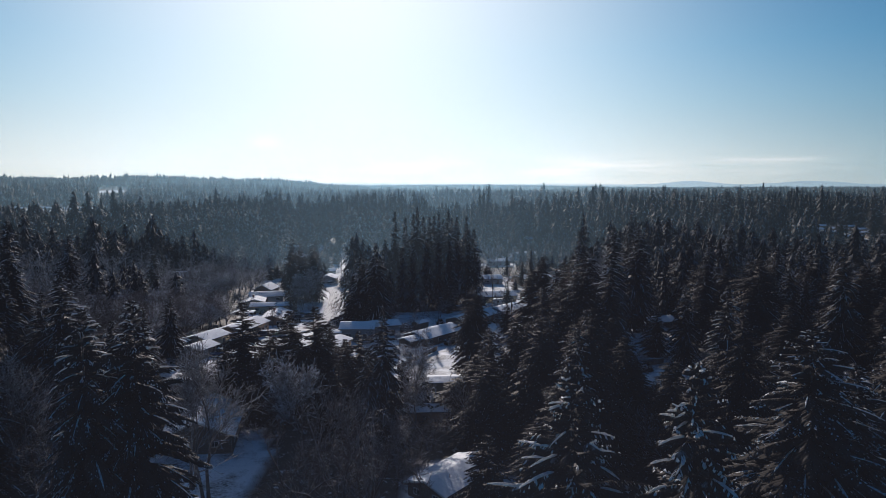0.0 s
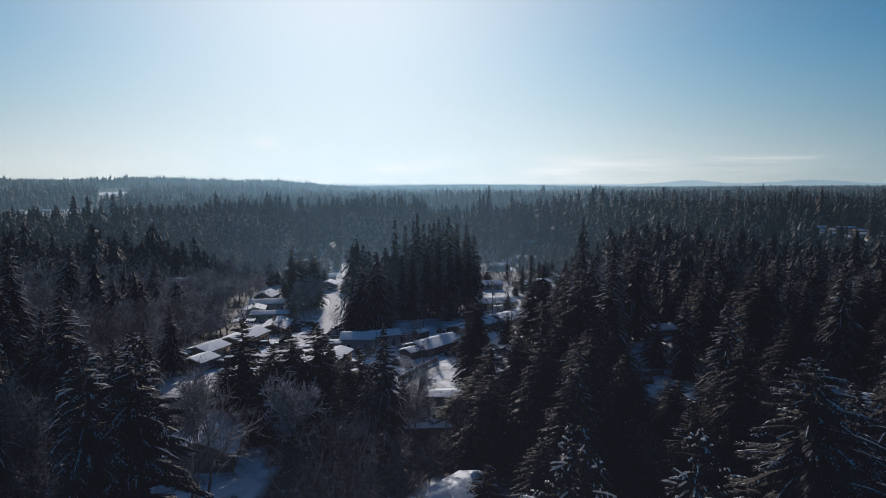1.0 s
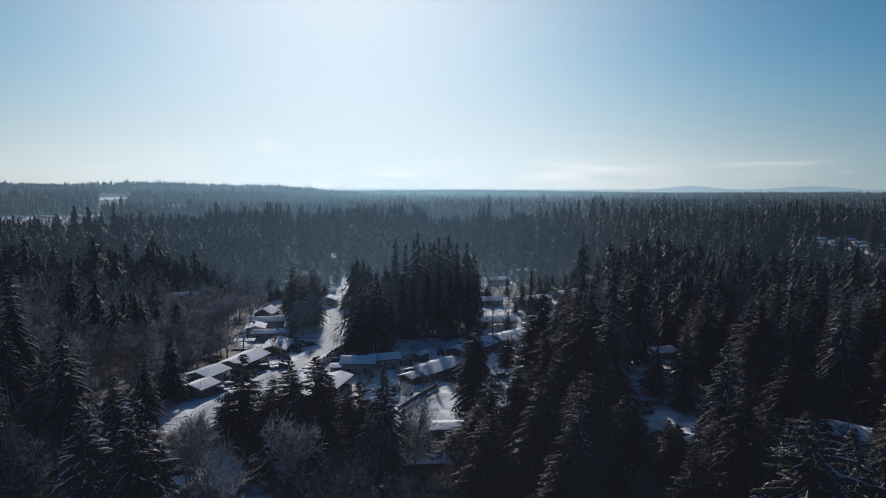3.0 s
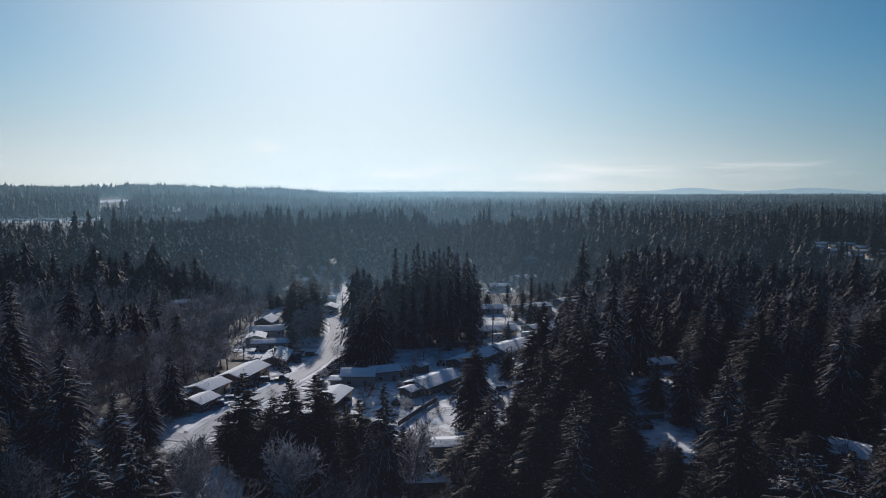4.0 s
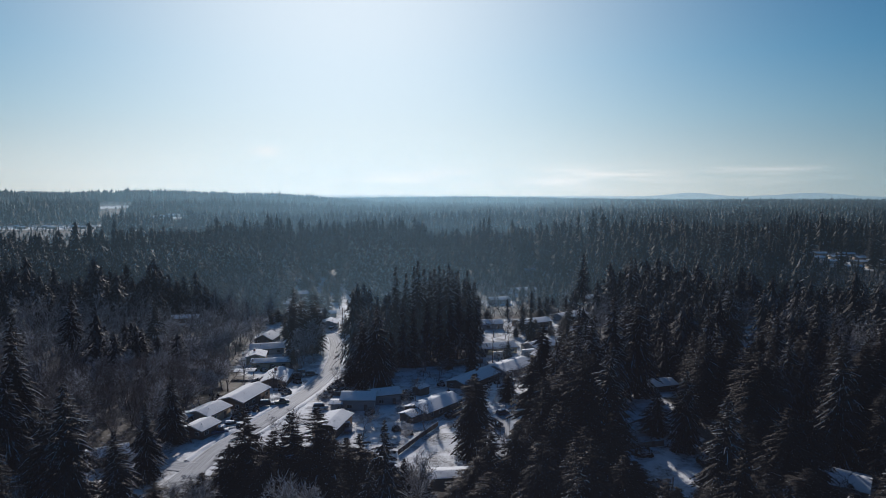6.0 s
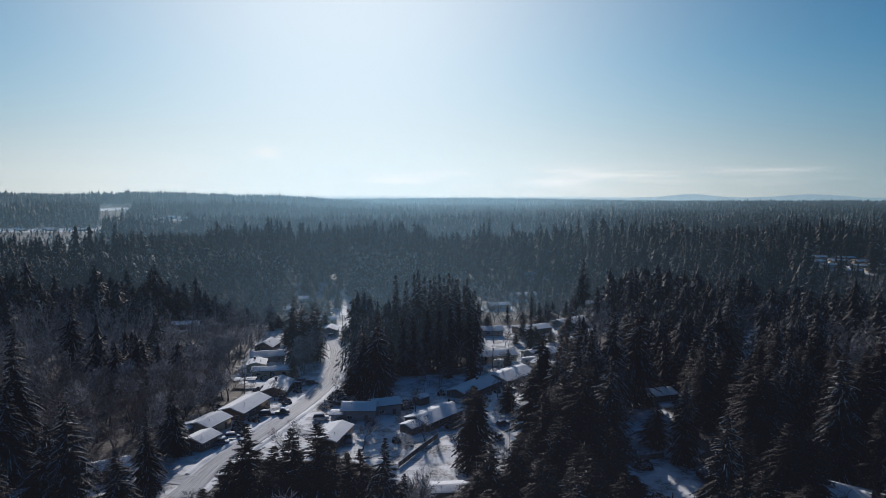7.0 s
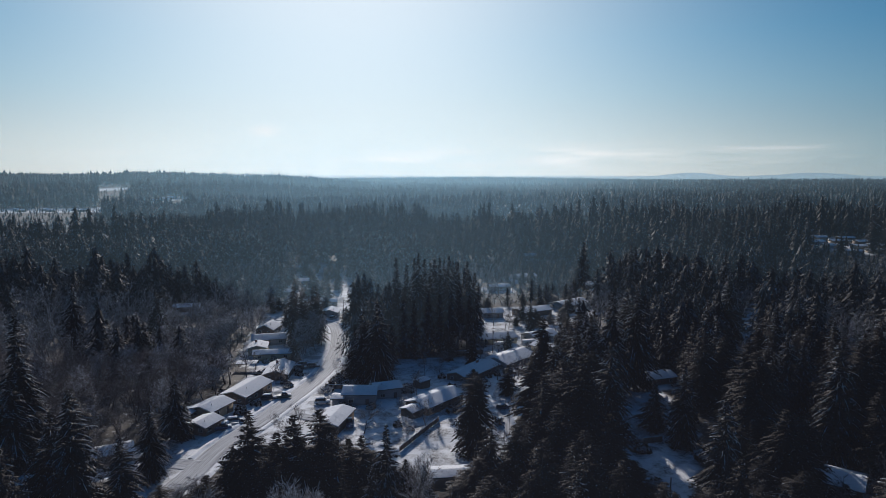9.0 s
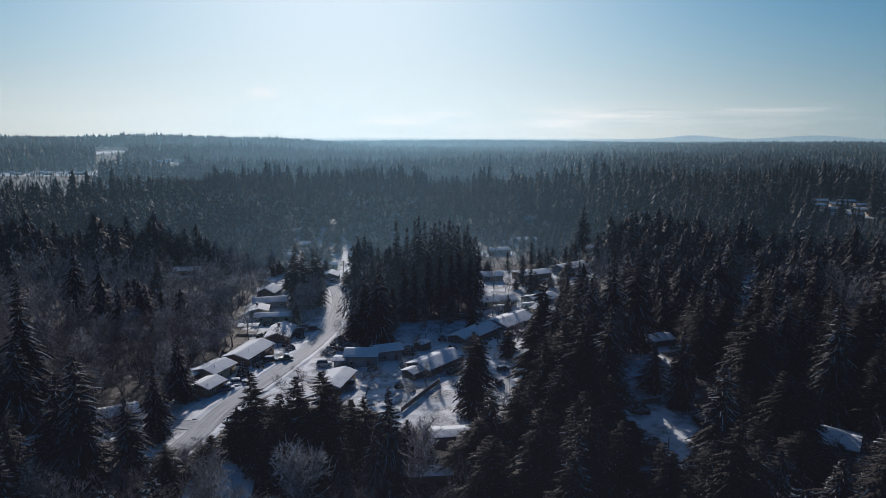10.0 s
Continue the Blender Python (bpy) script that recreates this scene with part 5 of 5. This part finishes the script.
def yard_spots(y0, y1, step):
    out = []
    for y in np.arange(y0, y1, step):
        for x in np.arange(-112, 84, step):
            px, py = x + rng.uniform(-0.5, 0.5) * step, y + rng.uniform(-0.5, 0.5) * step
            if not in_poly(px, py, STREETS) or road_distance(px, py) < 7.5:
                continue
            if min(math.hypot(px - hx, py - hy) for hx, hy in HOMES) < 10.5 or math.hypot(px + 5, py - 160) < 22:
                continue
            out.append((px, py))
    return out


for k, (x, y) in enumerate(yard_spots(190, 300, 9.5)):
    if k % 3 == 0:
        bare_tree("alder", x, y, gz(x, y) + rng.uniform(6, 11), rng.uniform(3, 4.6), k % 2, 40 * k, "yard trees")
    elif k % 3 == 1:
        conifer("young", x, y, gz(x, y) + rng.uniform(6, 15), rng.uniform(2.4, 4), k % 3, 40 * k, "yard trees")
for k, (x, y) in enumerate(yard_spots(300, 490, 11)):
    if k % 4 == 0:
        bare_tree("alder", x, y, gz(x, y) + rng.uniform(8, 13), rng.uniform(3.5, 5), k % 2, 40 * k, "yard trees")
    else:
        conifer("timber", x, y, gz(x, y) + (rng.uniform(7, 14) if x < -20 else rng.uniform(5, 12)), rng.uniform(3.2, 4.6), k % 3, 40 * k, "yard trees")

# wood kept below camera sightlines to yards, street and clearing: bearing and fall
OPEN_VIEW = [(-0.968, 0.31), (-0.7, 0.32), (-0.548, 0.338), (-0.539, 0.473), (-0.493, 0.473), (-0.486, 0.385), (-0.428, 0.414), (-0.419, 0.477), (-0.343, 0.477), (-0.338, 0.414), (-0.272, 0.425), (-0.2, 0.395), (-0.146, 0.425), (-0.075, 0.447), (-0.071, 0.487), (0.021, 0.487), (0.028, 0.338), (0.081, 0.362), (0.086, 0.397), (0.111, 0.397), (0.117, 0.31), (0.264, 0.31), (0.273, 0.483), (0.416, 0.483), (0.423, 0.348), (0.452, 0.4), (0.479, 0.4), (0.484, 0.245), (0.548, 0.245), (0.555, 0.483), (0.662, 0.483), (0.668, 0.282), (0.7, 0.273), (0.997, 0.264)]


def sightline_top(x, y):
    u = x / y
    fall = max(np.interp(u + q, [a for a, _ in OPEN_VIEW], [b for _, b in OPEN_VIEW]) for q in (-4.5 / y, 0, 4.5 / y))
    return min(66.5 - float(fall) * y, max(4.0, 38 - 0.5 * y) + (99 if y > 83 else 0))


# near wood: every tree a thing
near = scatter(22, 215, 8.4, lambda y: 0.72 * y + 14)
for k, (x, y) in enumerate(near):
    z = gz(x, y)
    limit = sightline_top(x, y) if y < 165 or (y < 205 and 0.27 < x / y < 0.40) else (62 - 0.29 * y if 12 <= x < 30 else 99)
    if limit - z < 6:
        continue
    glade = -46 < x < 3 and 40 < y < 114
    if glade and k % 5 < 2:
        continue
    if glade or rng.random() < (1.0 if x < -62 and y > 150 else 0.7 if x < -66 and y > 130 else (0.5 if x < -45 else 0.18)):
        bare_tree(("alder", "alder", "thicket")[k % 3], x, y, min(limit, z + (rng.uniform(7, 13) if glade else rng.uniform(11, 17))), rng.uniform(4.0, 5.6), k % 2, rng.uniform(0, 360), "bare trees of the wood")
    else:
        kind = ("timber", "cedar", "timber", "spruce", "timber")[k % 5]
        conifer(kind, x, y, min(limit - rng.uniform(0, 3), z + rng.uniform(17, 26)), rng.uniform(4.4, 5.8), k % 3, rng.uniform(0, 360), "conifers of the wood")


LOW = [[(222, 370), (275, 370), (430, 590), (340, 590)], [(-660, 640), (-350, 640), (-640, 1230), (-1000, 1230)], [(-455, 1000), (-395, 1000), (-580, 1450), (-655, 1450)], [(500, 830), (560, 830), (770, 1190), (690, 1190)], [(5, 336), (95, 352), (100, 480), (-25, 490)], [(-36, 266), (13, 266), (8, 400), (-44, 400)], [(50, 216), (76, 216), (66, 290), (46, 290)], [(-800, 1500), (-730, 1500), (-905, 1900), (-1000, 1900)], [(-615, 1150), (-570, 1150), (-745, 1500), (-800, 1500)]]
LOW_TOP = [14, 8, 5, 6, 14, 19, 10, 8, 16]


def cap(x, y):
    """Most that trees grow to here: lowered for camera sightlines and sun on roofs."""
    for poly, h in zip(LOW, LOW_TOP):
        if in_poly(x, y, poly):
            return h
    return 99.0


def forest(name, spots, templates, mat, lo, hi, r_lo, r_hi, label, smooth=False):
    """Woodland of which no tree can be picked out: one mesh."""
    spots = np.array(spots)
    vs, fs, n = [], [], 0
    which = rng.integers(0, len(templates), len(spots))
    for t, (tv, tf, th) in enumerate(templates):
        P = spots[which == t]
        if not len(P):
            continue
        a = rng.random(len(P)) * 6.283
        h = rng.uniform(lo, hi, len(P)) * (1 + 0.18 * (rng.random(len(P)) > 0.9))
        h = np.minimum(h, np.array([cap(x, y) for x, y in P]) * rng.uniform(0.6, 1.0, len(P)))
        s, r = h / th, rng.uniform(r_lo, r_hi, len(P)) * h / th
        c, sn = np.cos(a), np.sin(a)
        X = (tv[None, :, 0] * c[:, None] - tv[None, :, 1] * sn[:, None]) * r[:, None] + P[:, None, 0]
        Y = (tv[None, :, 0] * sn[:, None] + tv[None, :, 1] * c[:, None]) * r[:, None] + P[:, None, 1]
        Z = tv[None, :, 2] * s[:, None] + land(P[:, 0], P[:, 1])[:, None]
        vs.append(np.stack([X, Y, Z], 2).reshape(-1, 3))
        fs.append((tf[None] + (np.arange(len(P)) * len(tv))[:, None, None]).reshape(-1, 3) + n)
        n += len(P) * len(tv)
    tagged(new(name, mesh_of(name, np.concatenate(vs), np.concatenate(fs), mat, smooth)), label, "woods", kind="stuff")


def skirt_template(seed, levels, lobes, clear=0.12, radius=4.6, trunk=True):
    """A plain fir of ragged skirts, one over the other."""
    r = np.random.default_rng(seed)
    s = Soup()
    for i in range(levels):
        u0, u1 = i / levels, (i + 1.55) / levels
        zt, zl = 30 * (1 - (1 - clear) * u0), 30 * (1 - (1 - clear) * min(1.0, u1))
        R = radius * min(1.0, 1.25 * u1 ** 0.85) * (0.85 + 0.3 * r.random()) + 0.25
        a0 = r.random() * 6.283
        v = [(r.normal() * 0.1, r.normal() * 0.1, zt)]
        for k in range(2 * lobes):
            a = a0 + math.pi * k / lobes + r.normal() * 0.12
            rr = R * (0.8 + 0.4 * r.random()) if k % 2 == 0 else R * (0.3 + 0.2 * r.random())
            v.append((rr * math.cos(a), rr * math.sin(a), zl + (0.5 if k % 2 else -0.25) * (zt - zl) * (0.4 + 0.5 * r.random())))
        s.add(v, [[0, 1 + k, 1 + (k + 1) % (2 * lobes)] for k in range(2 * lobes)])
    if trunk:
        s.tube([(0, 0, -0.5), (0, 0, 29.5)], [0.4, 0.03], 3)
    v, f = s.arrays()
    return v, f, 30.0


def spray_template(seed, n=300, clear=0.06, radius=5.2, fine=1.0):
    """A fir of a dark core and many drooping sprays."""
    r = np.random.default_rng(seed)
    v, f, _ = skirt_template(seed + 500, 7, 5, clear, radius * 0.62)
    u = r.random(n) ** 0.7
    z, a = 30 * (1 - (1 - clear) * u), r.random(n) * 6.283
    lobe = 1 + 0.22 * np.sin(2 * a + r.random() * 6) * np.sin(u * 9 + r.random() * 6)
    R = radius * np.minimum(1.0, 1.35 * u ** 0.75) * (0.6 + 0.55 * r.random(n)) * lobe + 0.35
    o, w = np.stack([np.cos(a), np.sin(a), 0 * a], 1), np.stack([-np.sin(a), np.cos(a), 0 * a], 1)
    up = np.array([0, 0, 1.0])
    ln = (1.0 + 1.3 * r.random(n)) * fine * np.minimum(1.0, 0.4 + R / 4)
    dirn = o * (0.5 + 0.5 * r.random(n))[:, None] + w * (r.normal(size=n) * 0.55)[:, None] - up * (0.45 + 0.8 * r.random(n))[:, None]
    dirn /= np.linalg.norm(dirn, axis=1, keepdims=True)
    p2 = o * R[:, None] + up * (z - R * 0.4)[:, None]
    p0 = p2 - dirn * ln[:, None]
    sd = np.cross(dirn, up)
    sd /= np.linalg.norm(sd, axis=1, keepdims=True) + 1e-9
    wd = (ln * (0.16 + 0.1 * r.random(n)))[:, None]
    pm = p0 * 0.45 + p2 * 0.55 + up * (ln * 0.08)[:, None]
    q = np.stack([p0, pm + sd * wd - up * wd * 1.2, p2, pm - sd * wd - up * wd * 1.2], 1).reshape(-1, 3)
    k = np.arange(n)[:, None] * 4 + len(v)
    return np.concatenate([v, q]), np.concatenate([f, k + [0, 2, 1], k + [0, 3, 2]]), 30.0


def bare_template(seed):
    r = np.random.default_rng(seed)
    w, s = bare_soup(r, 15, 5.5, 6, 3, 0, 0, 2.4, 0.2, 1)
    s = Soup()
    v0, f0 = w.arrays()
    for i in range(120):
        b = v0[r.integers(len(v0) // 4, len(v0))]
        d = r.normal(size=3) + np.array([0, 0, 0.7]) + np.array([b[0], b[1], 0]) * 0.25
        e = b + d / np.linalg.norm(d) * r.uniform(0.7, 1.8)
        wv = np.cross(d, r.normal(size=3))
        wv *= 0.07 / (np.linalg.norm(wv) + 1e-9)
        s.add([b - wv, b + wv, e], [[0, 1, 2]])
    a, b = s.arrays()
    v = np.concatenate([v0, a])
    return v, np.concatenate([f0, b + len(v0)]), float(v[:, 2].max())


half = lambda y: 0.74 * y + 25


def patch(x, y, size, k=0):
    return noise.noise((x / size, y / size, 7.3 + k))


spots = scatter(215, 470, 7.7, half)
bare_spots = [q for q in spots if patch(q[0], q[1], 45) + 0.45 * rng.random() > (-0.12 if q[0] < -75 and q[1] < 330 else 0.27)]
taken = set(bare_spots)
firs = [q for q in spots if q not in taken]
SPRAYS = [spray_template(s, 330) for s in range(6)]
low = [q for q in firs if patch(q[0], q[1], 70, 2) + 0.35 * rng.random() < 0.05 or (q[0] < -90 and q[1] < 330)]
taken = set(low)
tall = [q for q in firs if q not in taken]
forest("woods", [q for q in tall if q[1] < 340], SPRAYS, M_SPRAYS, 18, 31, 1.15, 1.75, "tall snow-dusted fir woods round the houses", True)
forest("woods", [q for q in tall if q[1] >= 340], [spray_template(30 + s, 170, fine=1.3) for s in range(5)], M_SPRAYS, 20, 33, 1.15, 1.75, "tall fir woods beyond the houses", True)
forest("woods", low, SPRAYS, M_SPRAYS, 11, 24, 1.2, 2.0, "lower snow-dusted fir woods round the houses", True)
forest("bare_woods", bare_spots, [bare_template(s) for s in range(3)], M_FROST, 10, 19, 0.9, 1.3, "frosted bare broadleaf trees among the firs")
spots = scatter(470, 900, 12.6, half)
low = [q for q in spots if patch(q[0], q[1], 110, 4) + 0.3 * rng.random() < 0.0]
taken = set(low)
SKIRTS = [spray_template(20 + s, 54, 0.1, 5.0, 1.7) for s in range(5)]
forest("woods", [q for q in spots if q not in taken], SKIRTS, M_WOODS, 22, 37, 1.05, 1.55, "fir woods on the far side of the houses", True)
forest("woods", low, SKIRTS, M_WOODS, 15, 26, 1.2, 1.9, "low woods on the far side of the houses", True)
forest("far_woods", scatter(900, 2300, 19, half), [skirt_template(40 + s, 4, 4, 0.1, 4.8, False) for s in range(5)], M_FARWOODS, 20, 34, 1.1, 1.7, "distant fir woods in haze")
forest("far_woods", scatter(2300, 4850, 32, half), [skirt_template(60 + s, 2, 4, 0.1, 6.5, False) for s in range(5)], M_FARWOODS, 22, 32, 1.1, 1.7, "wooded ridge on the horizon")
rf = np.random.default_rng(5)
groves = [(cx + rf.uniform(-1, 1) * rx, cy + rf.uniform(-1, 1) * ry) for cx, cy, rx, ry, n in ((-760, 1215, 205, 44, 110), (385, 600, 32, 68, 40), (-655, 1500, 26, 60, 14), (724, 1187, 40, 60, 16)) for k in range(n)]
forest("woods", [q for q in groves if min(math.hypot(q[0] - hx, q[1] - hy) for hx, hy in HOMES) > 10], SKIRTS, M_WOODS, 6, 15, 1.0, 1.7, "scattered small firs between far-off houses")
forest("woods", [(x, -y) for x, y in scatter(20, 160, 13, lambda y: 170)], [skirt_template(80 + s, 6, 6) for s in range(3)], M_WOODS, 20, 30, 0.9, 1.2, "fir woods behind the clearing")


# ---- sheets standing in for haze over the distant woods, and glowing far hills ----
def haze_sheet_material(name, cover, low, high, y):
    """Added sheet standing in for mist: mostly clear, scatters the rest, thins out upwards."""
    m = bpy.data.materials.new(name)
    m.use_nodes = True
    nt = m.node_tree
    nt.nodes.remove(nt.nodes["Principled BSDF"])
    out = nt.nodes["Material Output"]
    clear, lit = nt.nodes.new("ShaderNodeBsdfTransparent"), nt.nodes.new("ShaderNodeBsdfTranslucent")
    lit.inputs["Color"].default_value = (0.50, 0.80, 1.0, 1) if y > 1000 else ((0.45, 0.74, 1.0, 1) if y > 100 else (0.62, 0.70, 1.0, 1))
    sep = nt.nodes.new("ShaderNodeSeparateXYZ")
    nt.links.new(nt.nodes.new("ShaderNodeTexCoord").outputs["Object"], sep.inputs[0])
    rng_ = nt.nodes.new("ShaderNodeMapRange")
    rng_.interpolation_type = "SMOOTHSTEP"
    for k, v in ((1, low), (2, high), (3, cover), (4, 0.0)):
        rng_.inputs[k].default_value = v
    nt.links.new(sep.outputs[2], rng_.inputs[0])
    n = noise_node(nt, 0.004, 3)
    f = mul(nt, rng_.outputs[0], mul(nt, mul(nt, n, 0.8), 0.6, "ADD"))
    # cover raised towards the sun's bearing, imitating the haze glow below the sun
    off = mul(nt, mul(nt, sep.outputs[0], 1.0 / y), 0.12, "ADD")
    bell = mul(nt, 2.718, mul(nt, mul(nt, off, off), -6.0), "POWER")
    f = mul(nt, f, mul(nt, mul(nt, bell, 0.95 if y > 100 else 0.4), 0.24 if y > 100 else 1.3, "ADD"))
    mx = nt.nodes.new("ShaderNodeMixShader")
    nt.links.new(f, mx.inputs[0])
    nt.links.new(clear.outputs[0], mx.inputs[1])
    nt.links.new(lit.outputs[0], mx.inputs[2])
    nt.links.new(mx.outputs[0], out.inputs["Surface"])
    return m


# nearest sheet, y 14, is added to lift the blacks across the view
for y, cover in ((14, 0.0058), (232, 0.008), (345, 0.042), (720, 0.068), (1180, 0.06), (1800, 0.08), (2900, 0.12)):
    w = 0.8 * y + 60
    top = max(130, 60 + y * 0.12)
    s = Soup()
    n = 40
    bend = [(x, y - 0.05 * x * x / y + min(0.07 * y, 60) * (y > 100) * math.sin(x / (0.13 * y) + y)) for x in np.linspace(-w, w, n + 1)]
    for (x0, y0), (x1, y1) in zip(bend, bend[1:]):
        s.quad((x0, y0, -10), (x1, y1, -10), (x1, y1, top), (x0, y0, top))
    tagged(new("haze", s.mesh("haze", haze_sheet_material("haze", cover, 50, top, y), True)), "thin winter haze hanging over the woods", "haze", kind="structure")


def hill_glow_material():
    m, nt, p = nodes_of("glowing_far_hills")
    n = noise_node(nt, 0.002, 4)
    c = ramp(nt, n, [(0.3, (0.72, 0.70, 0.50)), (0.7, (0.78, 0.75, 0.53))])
    # haze light painted as emission, fainter away from the sun's side
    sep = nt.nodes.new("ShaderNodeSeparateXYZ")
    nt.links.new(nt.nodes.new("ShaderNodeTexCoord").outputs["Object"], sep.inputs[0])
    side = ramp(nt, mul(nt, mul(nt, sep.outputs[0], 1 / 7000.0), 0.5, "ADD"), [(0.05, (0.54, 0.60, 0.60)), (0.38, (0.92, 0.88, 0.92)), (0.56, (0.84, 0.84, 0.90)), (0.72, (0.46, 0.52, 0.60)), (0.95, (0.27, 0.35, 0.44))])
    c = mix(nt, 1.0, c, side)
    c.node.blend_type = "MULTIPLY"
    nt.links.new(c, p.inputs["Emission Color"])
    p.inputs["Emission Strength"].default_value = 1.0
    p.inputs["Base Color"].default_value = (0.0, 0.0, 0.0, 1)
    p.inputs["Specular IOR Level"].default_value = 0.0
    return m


def glowing_far_hills():
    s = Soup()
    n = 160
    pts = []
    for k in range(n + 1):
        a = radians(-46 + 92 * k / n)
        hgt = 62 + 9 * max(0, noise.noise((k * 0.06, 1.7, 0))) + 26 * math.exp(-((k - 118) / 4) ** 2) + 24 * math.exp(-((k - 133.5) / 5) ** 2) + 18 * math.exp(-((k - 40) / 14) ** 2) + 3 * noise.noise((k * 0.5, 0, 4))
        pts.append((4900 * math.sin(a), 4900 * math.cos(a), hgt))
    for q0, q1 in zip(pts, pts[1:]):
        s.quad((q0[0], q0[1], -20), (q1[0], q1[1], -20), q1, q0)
    tagged(new("backdrop", s.mesh("backdrop", hill_glow_material())), "glowing backdrop of pale hazy hills along the horizon", "hills", kind="structure")


glowing_far_hills()
